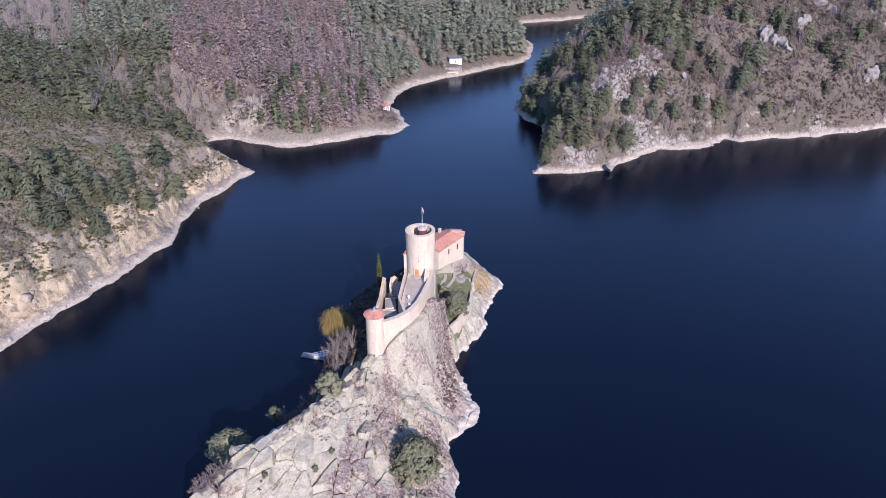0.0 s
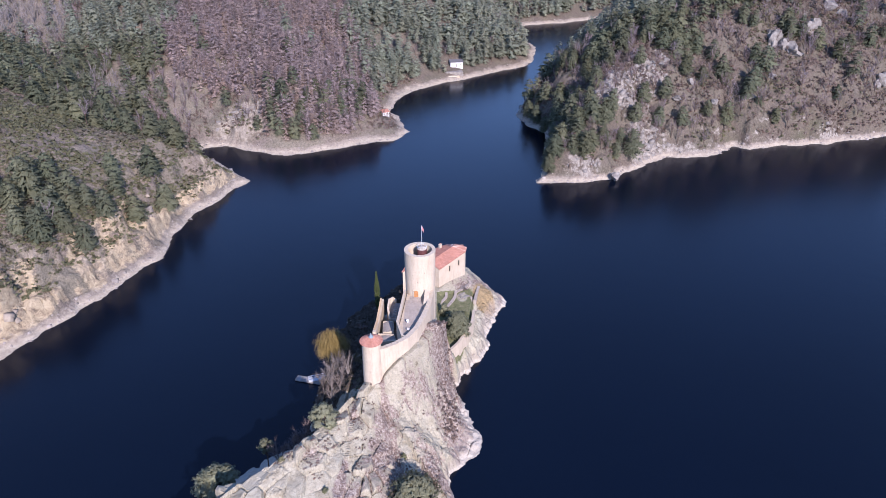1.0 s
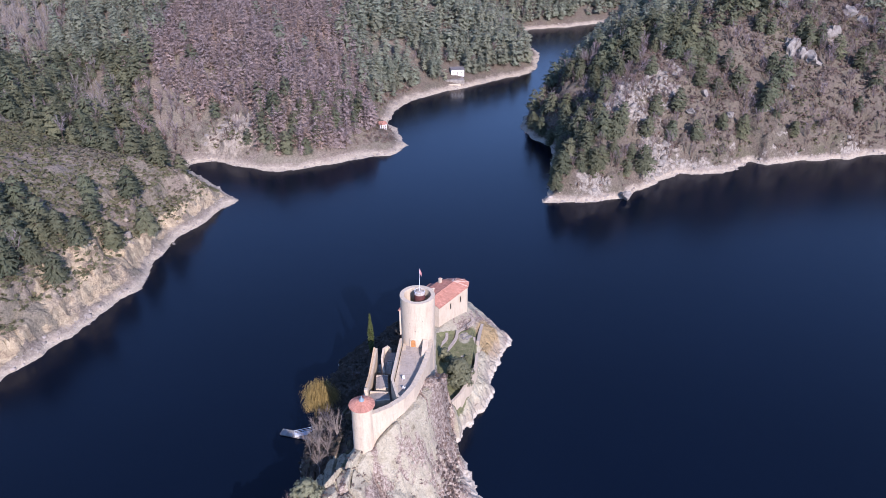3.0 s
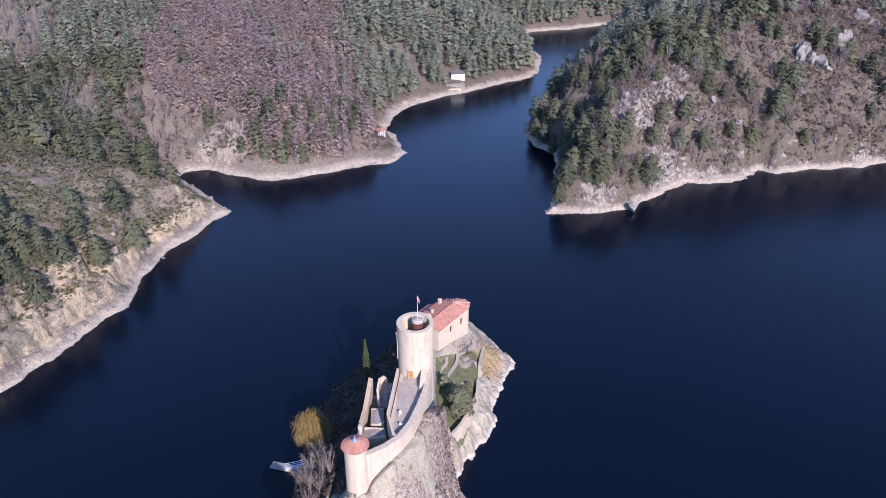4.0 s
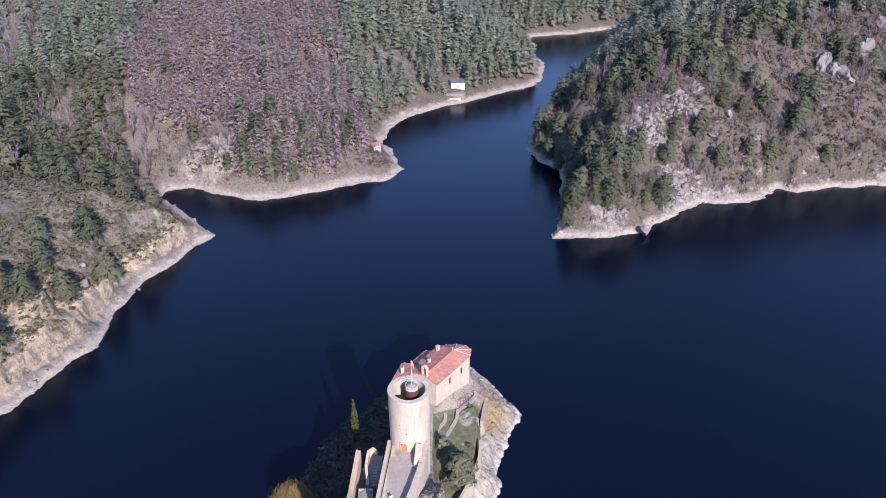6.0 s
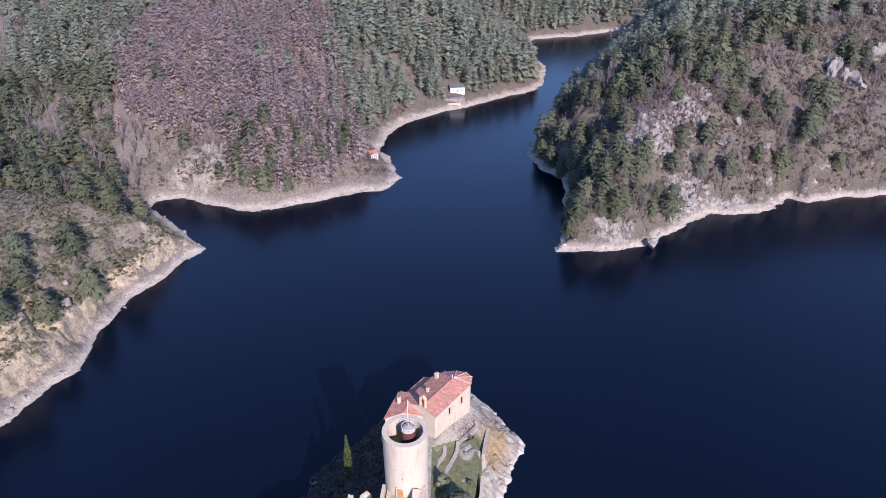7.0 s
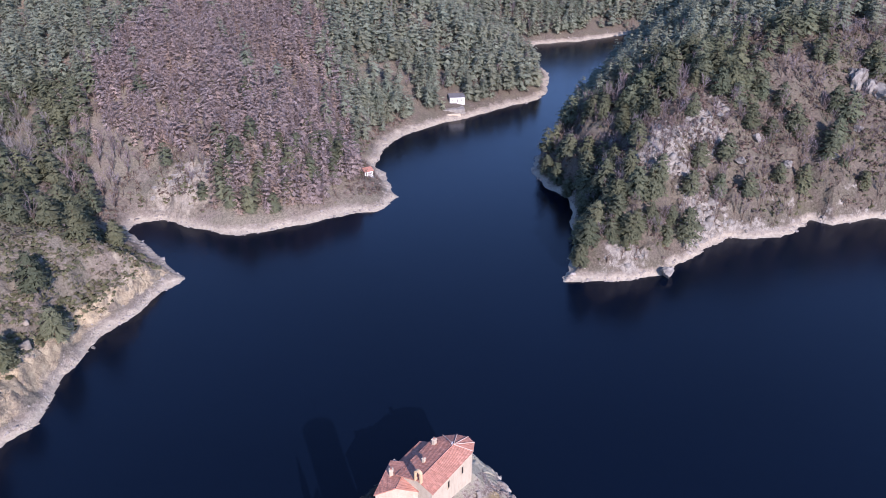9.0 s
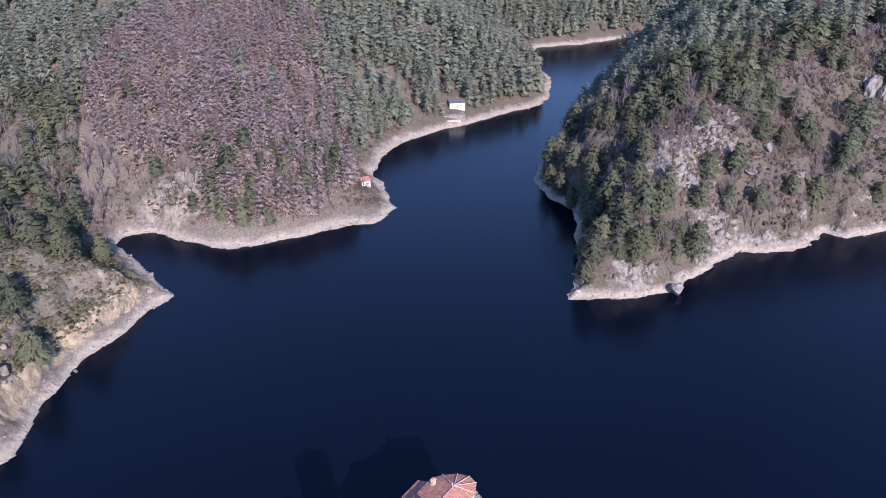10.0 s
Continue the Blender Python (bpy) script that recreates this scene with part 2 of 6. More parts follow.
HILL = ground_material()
GRANITE = rock_material()
WATER = water_material()
STONE = plaster_material("lime_washed_stone", (0.455, 0.375, 0.272), (0.53, 0.452, 0.338), (0.34, 0.278, 0.205))
OCHRE = plaster_material("ochre_render", (0.52, 0.36, 0.20), (0.62, 0.46, 0.28), (0.40, 0.28, 0.17))
FLAG = plaster_material("worn_paving", (0.32, 0.275, 0.225), (0.41, 0.355, 0.295), (0.23, 0.195, 0.155))
TILE = rough_stuff("clay_tile", (0.42, 0.185, 0.125), (0.56, 0.285, 0.205), 1.2, 0.85, 0.3, 6, 0.35)
TILE_PALE = rough_stuff("mortar", (0.46, 0.30, 0.23), (0.58, 0.42, 0.34), 1.2, 0.85, 0.3, 6)
CLOTH = rough_stuff("faded_cloth", (0.5, 0.2, 0.2), (0.62, 0.34, 0.33), 1.0, 0.8, 0.05)
WOOD = rough_stuff("varnished_wood", (0.34, 0.15, 0.05), (0.46, 0.22, 0.08), 2.0, 0.6, 0.2)
PLANK = rough_stuff("weathered_planks", (0.30, 0.27, 0.24), (0.42, 0.39, 0.35), 1.0, 0.85, 0.2, 6, 0.3)
ALU = rough_stuff("painted_rail", (0.55, 0.58, 0.62), (0.66, 0.68, 0.72), 1.0, 0.45, 0.05)
LEAD = rough_stuff("weathered_lead", (0.16, 0.21, 0.23), (0.26, 0.32, 0.34), 2.0, 0.55, 0.1)
RUST = rough_stuff("red_brown_paint", (0.085, 0.032, 0.03), (0.13, 0.05, 0.045), 1.5, 0.7, 0.15)
WHITE = rough_stuff("white_paint", (0.70, 0.69, 0.67), (0.80, 0.79, 0.77), 1.0, 0.6, 0.05)
DARK = rough_stuff("dark_opening", (0.02, 0.018, 0.016), (0.035, 0.03, 0.028), 1.0, 0.5, 0.05)
OUTCROP = rough_stuff("grey_outcrop", (0.16, 0.143, 0.123), (0.33, 0.305, 0.265), 0.5, 0.92, 0.8, 6, 0.0, 0.3)
PALE_GRANITE = rough_stuff("pale_granite", (0.25, 0.222, 0.16), (0.44, 0.408, 0.31), 0.7, 0.92, 0.6, 6, 0.12, 0.15)
MOSS = rough_stuff("moss", (0.09, 0.10, 0.03), (0.19, 0.19, 0.075), 1.0, 0.95, 0.4)
BARK = rough_stuff("bark", (0.10, 0.07, 0.05), (0.20, 0.145, 0.11), 1.5, 0.95, 0.3, 5, 0.3)
PALE_BARK = rough_stuff("pale_bark", (0.24, 0.205, 0.18), (0.34, 0.30, 0.265), 1.5, 0.95, 0.2, 5, 0.3)
TWIG = foliage("bare_twigs", (0.20, 0.16, 0.162), (0.315, 0.255, 0.26), 0.12, 0.35, 0.15)
GREY_TWIG = foliage("grey_twigs", (0.25, 0.222, 0.212), (0.35, 0.315, 0.302), 0.05, 0.2, 0.3)
# Far pines: distance haze put into the colour, lighter and bluer than near ones.
HAZED_NEEDLE = foliage("hazed_pine_needles", (0.215, 0.236, 0.17), (0.29, 0.306, 0.22), 0.05, 0.25)
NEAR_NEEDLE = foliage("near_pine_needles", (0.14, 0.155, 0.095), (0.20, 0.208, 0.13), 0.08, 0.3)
CYPRESS = foliage("cypress_leaf", (0.075, 0.10, 0.028), (0.13, 0.15, 0.055), 0.8, 0.3, 0.15)
WILLOW = foliage("willow_withes", (0.33, 0.245, 0.085), (0.46, 0.355, 0.145), 0.5, 0.3, 0.2)
SHRUB = foliage("heath_shrub", (0.15, 0.15, 0.08), (0.215, 0.206, 0.115), 0.05, 0.3, 0.35)
BROOM = foliage("brown_scrub", (0.20, 0.146, 0.122), (0.29, 0.22, 0.182), 0.05, 0.4, 0.35)
# Darker copy of the brown scrub: the west bank's shade is in the colour.
SHADED_BANK = foliage("shaded_bank_twigs", (0.085, 0.07, 0.055), (0.14, 0.115, 0.09), 0.1, 0.4, 0.3)
STRAW = foliage("dry_grass", (0.24, 0.175, 0.085), (0.36, 0.28, 0.145), 0.3, 0.35, 0.2)
ASH_TWIG = foliage("dull_grey_twigs", (0.215, 0.175, 0.15), (0.325, 0.27, 0.235), 0.3, 0.3, 0.15)
ASH_BARK = rough_stuff("grey_bark", (0.17, 0.14, 0.12), (0.26, 0.22, 0.19), 1.5, 0.95, 0.2, 5, 0.3)
SHORE = rough_stuff("bleached_stone", (0.27, 0.233, 0.195), (0.45, 0.40, 0.345), 0.6, 0.92, 0.5, 6, 0.35)
HEATHER = foliage("winter_heather", (0.19, 0.164, 0.118), (0.265, 0.231, 0.168), 0.06, 0.3, 0.35)
OLIVE_NEEDLE = foliage("olive_pine_needles", (0.185, 0.19, 0.115), (0.27, 0.272, 0.17), 0.5, 0.25, 0.3)
SCRUB_TWIG = foliage("scrub_twigs", (0.185, 0.135, 0.115), (0.285, 0.212, 0.185), 0.1, 0.4, 0.15)
LARCH = foliage("larch_twigs", (0.335, 0.266, 0.246), (0.425, 0.343, 0.317), 0.05, 0.2)
RUSSET = foliage("russet_leaves", (0.345, 0.258, 0.21), (0.44, 0.34, 0.278), 0.05, 0.2)
OCHRE_ROCK = rough_stuff("ochre_outcrop", (0.18, 0.145, 0.11), (0.40, 0.345, 0.27), 0.4, 0.92, 0.8, 6, 0.0, 0.3)
SLATE = rough_stuff("grey_roofing", (0.12, 0.115, 0.115), (0.19, 0.18, 0.18), 1.0, 0.7, 0.15)
COURT = plaster_material("weathered_shaded_mortar", (0.24, 0.21, 0.18), (0.35, 0.31, 0.27), (0.15, 0.13, 0.11))


# ---- terrain shape ----
rng = np.random.default_rng(7)
LATTICE = rng.random((257, 257))


def value_noise(x, y):
    xi, yi = np.floor(x).astype(int), np.floor(y).astype(int)
    u, v = x - xi, y - yi
    u, v = u * u * (3 - 2 * u), v * v * (3 - 2 * v)
    a, b, c, d = xi % 257, (xi + 1) % 257, yi % 257, (yi + 1) % 257
    return (LATTICE[a, c] * (1 - u) + LATTICE[b, c] * u) * (1 - v) + (LATTICE[a, d] * (1 - u) + LATTICE[b, d] * u) * v


def fbm(x, y, size, octaves=4, gain=0.5):
    """Layered noise from -1 to 1, about size metres across."""
    total, amp, norm = 0.0, 1.0, 0.0
    for k in range(octaves):
        f = 2.03 ** k / size
        total = total + amp * (value_noise(x * f + 17.3 * k, y * f + 41.7 * k) * 2 - 1)
        norm, amp = norm + amp, amp * gain
    return total / norm


def cells(x, y):
    """Cracked cells of about one metre: distance to the joint, a random number a cell, and the place in the cell."""
    xi, yi = np.floor(x).astype(int), np.floor(y).astype(int)
    f1, f2 = np.full(x.shape, 9.0), np.full(x.shape, 9.0)
    key, dx, dy = np.zeros(x.shape), np.zeros(x.shape), np.zeros(x.shape)
    for i in (-1, 0, 1):
        for j in (-1, 0, 1):
            a, b = (xi + i) % 257, (yi + j) % 257
            px, py = xi + i + LATTICE[a, b], yi + j + LATTICE[b, a]
            d = np.hypot(x - px, y - py)
            closer = d < f1
            f2 = np.where(closer, f1, np.minimum(f2, d))
            key = np.where(closer, LATTICE[(a * 7 + 3) % 257, (b * 5 + 11) % 257], key)
            dx, dy = np.where(closer, x - px, dx), np.where(closer, y - py, dy)
            f1 = np.minimum(f1, d)
    return f2 - f1, key, dx, dy


def smooth(t):
    t = np.clip(t, 0, 1)
    return t * t * (3 - 2 * t)


def line_distance(x, y, pts):
    """Distance to a line of points, and how far along it (in points) the nearest place lies."""
    best, along = np.full(np.shape(x), 1e9), np.zeros(np.shape(x))
    for k in range(len(pts) - 1):
        ax, ay, bx, by = *pts[k][:2], *pts[k + 1][:2]
        t = np.clip(((x - ax) * (bx - ax) + (y - ay) * (by - ay)) / ((bx - ax) ** 2 + (by - ay) ** 2 + 1e-9), 0, 1)
        d = np.hypot(x - ax - t * (bx - ax), y - ay - t * (by - ay))
        along = np.where(d < best, k + t, along)
        best = np.minimum(best, d)
    return best, along


def inside(x, y, pts):
    hit = np.zeros(np.shape(x), bool)
    for k in range(len(pts)):
        (ax, ay), (bx, by) = pts[k - 1][:2], pts[k][:2]
        cross = (ay > y) != (by > y)
        hit ^= cross & (x < (bx - ax) * (y - ay) / (by - ay + 1e-12) + ax)
    return hit


# the water's edge: the west and far bank, the east hill, the island
WEST = [(-260, -900), (-190, -300), (-165, 20), (-150, 110), (-133, 172), (-128, 182), (-118, 207), (-114, 212), (-111, 225), (-105, 240),
        (-106, 263), (-105, 275), (-99, 289), (-90, 313), (-104, 328), (-122, 347), (-122, 354), (-113, 359), (-97, 350), (-83, 345), (-77, 344),
        (-63, 350), (-50, 356), (-38, 363), (-26, 366), (-19, 380), (-24, 401), (-31, 414), (-31, 424), (-28, 443), (-19, 460), (-4, 475),
        (15, 487), (32, 502), (54, 519), (67, 534), (73, 588), (64, 625), (66, 655), (77, 671), (108, 679), (141, 698), (230, 735), (420, 790), (900, 860)]
EAST = [(900, 800), (420, 735), (240, 690), (170, 660), (132, 620), (105, 569), (80, 505), (56, 452), (41, 412), (46, 395), (54, 377), (51, 338),
        (43, 309), (60, 309.5), (70, 312.5), (78.5, 314), (85, 321), (93, 328.5), (109, 340), (120, 342.5), (131, 342.8), (143.5, 352), (150, 357), (156, 353),
        (174, 358), (197, 361), (226, 369), (256, 380), (330, 392), (410, 340), (440, 150), (400, -300), (330, -900)]
LAKE = WEST + EAST
ISLE = [(-60, 100), (-50, 86), (-22, 82), (-2, 92), (4, 106), (3, 116), (4, 122), (2, 126), (2, 133), (7, 138), (10.5, 146), (6, 156), (4, 167),
        (9, 175), (13, 185), (16, 199), (21, 209), (17, 215), (13, 223), (9, 228), (2, 231), (-6, 226), (-15, 217), (-27, 203), (-31, 195),
        (-33, 180), (-34, 168), (-35, 158), (-33.5, 147), (-38, 141), (-45, 137), (-53, 128), (-60, 116)]
VALLEY = [(-120, 352), (-150, 372), (-190, 400), (-250, 440), (-330, 480)]


def hill_height(x, y):
    """Height of the mainland over the water; below it, the lake bed."""
    jag = fbm(x, y, 14, 3) * 2.2 + fbm(x, y, 5, 2) * 0.9
    bx, by = x + fbm(x, y + 500, 9, 3) * 2.4, y + fbm(x + 500, y, 9, 3) * 2.4
    dw, _ = line_distance(bx, by, WEST)
    d_river, _ = line_distance(bx, by, EAST[:13])
    d_lake, _ = line_distance(bx, by, EAST[12:])
    de = np.minimum(d_river, d_lake)
    round_off = 1 / np.sqrt(1 / (d_river + 0.5) ** 2 + 1 / (d_lake + 0.5) ** 2)
    wet = inside(bx, by, LAKE)
    near = np.minimum(dw, de)
    d = np.maximum(near + jag * np.clip(near / 6, 0.35, 1), 0)
    steep = np.where(x < 0, smooth((326 - y) / 14), smooth((430 - y) / 30) * smooth((x - 30) / 8))
    bank = 2.4 * smooth(d / (7 - 2.6 * steep))
    up = np.maximum(d - 5, 0)
    roll = fbm(x, y, 90, 4) * 9 * (1 - np.exp(-up / 60)) + fbm(x + 300, y, 22, 4) * 2.6 * (1 - np.exp(-up / 15))
    west = 128 * (1 - np.exp(-up / 225))
    ledge, ledge_2 = fbm(x, y, 25, 2), fbm(x + 200, y, 16, 3)
    cliff = (4.6 * smooth((d - 5.5 + steep - ledge * 3) / 2.2) + 5.4 * smooth((d - 11.5 - ledge_2 * 6) / 2.4)) * smooth((318 - y) / 18) * smooth((x + 240) / 40)
    crag = 9 * smooth((d - 3) / 9) * np.exp(-(((x + 103) / 14) ** 2 + ((y - 372) / 16) ** 2))
    dv, av = line_distance(x, y, VALLEY)
    floor = 1.5 + av * 6.5 + 0.42 * dv
    broken, key, cxx, cyy = cells(x / 5.5 + fbm(x, y, 12, 2) * 0.4, y / 5.5)
    crags = ((key - 0.5) * 4.2 - (1 - smooth(broken / 0.25)) * 1.2) * smooth((d - 2.5) / 3) * smooth((30 - d) / 14)
    ribs = fbm(x, y, 6, 3, 0.6) * 3.2 * smooth((d - 4) / 3) * smooth((20 - d) / 8)
    west = west + cliff + crag + (crags * 0.55 + ribs * 0.55) * smooth((cliff + crag) / 4)
    k = 5.0
    mixed = np.clip(0.5 + 0.5 * (floor - west) / k, 0, 1)
    west = np.where(x < -60, floor * (1 - mixed) + west * mixed - k * mixed * (1 - mixed), west)
    up_e = np.maximum(np.minimum(d, round_off * 1.15) - 4 + 1.2 * steep, 0)
    east = 80 * (1 - np.exp(-up_e / 58)) + 5 * smooth((d - 3) / 4) * smooth(fbm(x, y, 30, 3) + 0.4)
    east = east + crags * 0.9
    shelf = np.abs(fbm(x, y, 4.5, 3, 0.6)) * 1.1 * smooth(d / 2) * smooth((12 - d) / 5)
    land = bank + shelf + np.where(dw < de, west, east) + roll
    return np.where(wet, -np.minimum(near * 0.45, 9) - 0.15, np.maximum(land, 0.12))


CREST = [(-50, 96, 18.5), (-38, 112, 20.5), (-28, 123, 20.5), (-22, 134, 18.8), (-17, 142, 21), (-10.8, 145, 25.6), (-5.8, 151.5, 26.0), (-2.4, 158.5, 26.2),
         (-0.9, 163, 23.5), (-3, 169, 18), (-5, 183, 14), (-4, 196, 12), (1, 207, 11.5), (5, 214, 10.5), (7, 221, 6)]
GARDEN = [(1.2, 167), (4.5, 172), (7.5, 180), (9.5, 196), (9, 204), (3, 201), (-2, 197), (-2, 180), (-1.5, 172)]


def isle_joints(x, y):
    """Joints of the granite: slabs a few metres across, longer along the ridge, and smaller blocks in them."""
    wx, wy = x + fbm(x, y, 14, 2) * 1.6, y + fbm(x + 70, y, 14, 2) * 1.6
    u, v = (wx * 0.93 - wy * 0.36), (wx * 0.36 + wy * 0.93)
    e1, k1, dx, dy = cells(u / 3.0, v / 5.6)
    e2, k2, sx, sy = cells(u / 1.3 + 9, v / 2.4 + 5)
    rim, rim_2 = smooth(e1 / 0.2), smooth(e2 / 0.3)
    some = smooth(fbm(x, y + 30, 12, 3) * 2.5 + 0.3)
    joint = (1 - smooth(e1 / 0.085)) * (0.1 + 0.9 * smooth(fbm(x + 9, y, 5, 2) * 2.4 + 0.35)) + 0.4 * some * (1 - smooth(e2 / 0.12))
    lift = ((k1 - 0.35) * 1.6 + dx * (k1 - 0.3) * 2.0 - dy * 1.5 * (k1 - 0.5)) * rim + some * ((k2 - 0.5) * 0.4 + (sx + sy) * (k2 - 0.5) * 0.5) * rim_2
    return joint, lift


GULLY = [(-15.2, 143.5), (-13.1, 136.5), (-10.5, 128), (-9.2, 121), (-9.6, 108), (-14, 92)]
PATH = [(-20.4, 138.5), (-20.6, 132.0), (-20.6, 126.0), (-21.0, 120.0), (-21.6, 113.5)]


def isle_height(x, y, detail=True):
    dc, along = line_distance(x, y, CREST)
    bx = x + (fbm(x, y + 40, 4.5, 4, 0.6) * 2.2 if detail else 0.0)
    by = y + (fbm(x + 40, y, 4.5, 4, 0.6) * 2.2 if detail else 0.0)
    ds, _ = line_distance(bx, by, ISLE)
    land = inside(bx, by, ISLE)
    k = np.clip(along.astype(int), 0, len(CREST) - 2)
    cz = np.array([c[2] for c in CREST])
    cx, cy = np.array([c[0] for c in CREST]), np.array([c[1] for c in CREST])
    top = cz[k] + (cz[k + 1] - cz[k]) * (along - k)
    side = (cx[k + 1] - cx[k]) * (y - cy[k]) - (cy[k + 1] - cy[k]) * (x - cx[k])  # > 0: west of the crest
    jag = (fbm(x, y, 7, 3) * 1.3 + fbm(x, y, 2.2, 2) * 0.5) if detail else 0.0
    d = np.maximum(ds + jag * np.clip(ds / 3, 0.3, 1), 0)
    u = d / (d + np.maximum(dc - 1.5, 0) + 1e-6)
    power = np.where(side > 0, 2.4 - 1.7 * smooth((y - 140) / 9), np.where(y < 167, 0.85 + 1.15 * smooth((y - 133) / 9), 0.8))
    z = top * u ** power
    garden, _ = line_distance(x, y, GARDEN + GARDEN[:1])
    g = np.where(inside(x, y, GARDEN), smooth(garden / 1.0), 0.0)
    z = z * (1 - g) + (8.6 + 0.35 * np.maximum(3.0 - x, 0) + 0.03 * (y - 170)) * g
    if detail:
        joint, lift = isle_joints(x, y)
        rough = fbm(x, y, 10, 4, 0.45) * 0.6 + fbm(x + 50, y, 1.6, 3) * 0.1
        wild = np.where(y > 178, 0.35, 1.0) * smooth((170 - y) / 12 + 0.35)
        wild = np.maximum(wild, np.where(y > 165, 0.6 * smooth((x - 3) / 3) * smooth((8 - d) / 3), 0.0))
        carve = 1.1 * np.exp(-(line_distance(x, y, GULLY)[0] / 0.9) ** 2) + 0.5 * np.exp(-(line_distance(x, y, PATH)[0] / 0.8) ** 2)
        bold = 0.6 + 0.45 * smooth((line_distance(x, y, GULLY)[0] - 1) / 4) * (x < -9 - (y - 121) * 0.25)
        z = z + (rough + (lift - joint * 0.9) * bold - carve + 0.3) * (1 - g) * smooth(d / 3.5) * wild
    return np.where(land, np.maximum(z, 0.08), -np.minimum(ds * 0.6, 9) - 0.1)


def sheet(name, xs, ys, height, mat, keep=None, soft=True):
    """One mesh over a grid of lines."""
    gx, gy = np.meshgrid(xs, ys)
    gz = height(gx, gy)
    idx = np.arange(gx.size).reshape(gx.shape)
    quads = np.stack([idx[:-1, :-1], idx[:-1, 1:], idx[1:, 1:], idx[1:, :-1]], -1).reshape(-1, 4)
    co = np.stack([gx, gy, gz], -1).reshape(-1, 3)
    if keep is not None:
        quads = quads[(co[quads][:, :, 2] > keep).any(1)]
        used, inv = np.unique(quads, return_inverse=True)
        co, quads = co[used], inv.reshape(-1, 4)
    me = bpy.data.meshes.new(name)
    me.vertices.add(len(co))
    me.vertices.foreach_set("co", co.astype(np.float32).ravel())
    me.loops.add(quads.size)
    me.loops.foreach_set("vertex_index", quads.astype(np.int32).ravel())
    me.polygons.add(len(quads))
    me.polygons.foreach_set("loop_start", np.arange(0, quads.size, 4, dtype=np.int32))
    me.polygons.foreach_set("use_smooth", np.full(len(quads), soft))
    me.update(calc_edges=True)
    me.materials.append(mat)
    return new(name, me), co


def spread_lines(lo, hi, step, far_lo, far_hi):
    core = np.arange(lo, hi + 0.1, step)
    out_hi, out_lo, s = [hi + step], [lo - step], step
    while out_hi[-1] < far_hi or out_lo[-1] > far_lo:
        s *= 1.16
        out_hi.append(out_hi[-1] + s)
        out_lo.append(out_lo[-1] - s)
    return np.concatenate([[v for v in out_lo[::-1]], core, out_hi])


across, away = spread_lines(-230, 300, 1.5, -4000, 4000), spread_lines(160, 700, 1.5, -4000, 4000)
across = np.sort(np.concatenate([across, across[(across > -150) & (across < -92)] + 0.75]))
away = np.sort(np.concatenate([away, away[(away > 165) & (away < 320)] + 0.75]))
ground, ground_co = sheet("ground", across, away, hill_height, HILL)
tagged(ground, "steep wooded valley sides with heath, rock and bleached banks", "hillside", kind="structure")
wx, wy = ground_co.T[:2]
w_line, e_line = line_distance(wx, wy, WEST)[0], line_distance(wx, wy, EAST)[0]
spread = fbm(wx, wy, 16, 4, 0.55)
cliffs = smooth((w_line - 2) / 2.5) * smooth((19 - 7 * smooth((wy - 250) / 12) * smooth((308 - wy) / 12) - w_line) / 6) * smooth((326 - wy) / 14) * (0.92 + 0.9 * spread)
crag_spot = 1.0 * np.exp(-(((wx + 105) / 15) ** 2 + ((wy - 368) / 13) ** 2))
face_rock = 0.06 + 0.34 * np.exp(-(((wx - 103) / 34) ** 2 + ((wy - 352) / 26) ** 2)) + 0.3 * smooth((10 - e_line) / 6) + spread * 0.75
crag = np.where(w_line < e_line, np.maximum(np.maximum(cliffs, crag_spot), 0.12 * smooth(spread + 0.3)), face_rock) * smooth((620 - wy) / 60)
ground.data.attributes.new("crag", "FLOAT", "POINT").data.foreach_set("value", np.clip(crag, 0, 1).astype(np.float32))
corner = np.empty(len(ground.data.loops), np.int32)
ground.data.loops.foreach_get("vertex_index", corner)
ground.data.polygons.foreach_set("use_smooth", crag[corner.reshape(-1, 4)].mean(1) < 0.35)
isle, isle_co = sheet("island", np.arange(-72, 30, 0.28), np.arange(76, 240, 0.28), isle_height, GRANITE, keep=-3, soft=False)
tagged(isle, "pale fractured granite island ridge rising from the lake", "rock", kind="structure")
ix, iy, iz = isle_co.T
east_side = smooth((ix + 17 - (iy - 140) * 0.3) / 6)
soil = np.clip(0.06 + fbm(ix + 20, iy, 6, 4) * 0.75 + isle_joints(ix, iy)[0] * 0.34 + east_side * 0.35 + 0.75 * np.exp(-(line_distance(ix, iy, GULLY)[0] / 0.9) ** 2) + 0.6 * np.exp(-(line_distance(ix, iy, PATH)[0] / 0.9) ** 2) + 0.5 * np.exp(-(((ix + 1) / 2.5) ** 2 + ((iy - 158) / 7) ** 2)) + 0.3 * np.exp(-(((ix - 2) / 4) ** 2 + ((iy - 147) / 7) ** 2)), 0, 1)
foot = line_distance(ix, iy, [(-14.9, 142.6), (-8.4, 147.5), (-4.6, 156.8), (-3.3, 162.4)])[0]
soil = soil - 0.16 * np.exp(-(foot / 4.5) ** 2) * (ix < -1.5)
soil = soil - 0.45 * smooth((ix - 2) / 3) * smooth((iy - 163) / 4) * smooth((203 - iy) / 5) - 0.3 * np.exp(-(((ix - 1) / 5) ** 2 + ((iy - 200) / 6) ** 2))
lawn = np.where(inside(ix, iy, GARDEN), 1.0, 0.0)
lawn = np.maximum(lawn, np.where((ix < -17) & (iy > 147), smooth((186 - iy) / 14) * 0.75 + fbm(ix, iy, 8, 3) * 0.4, 0.0))
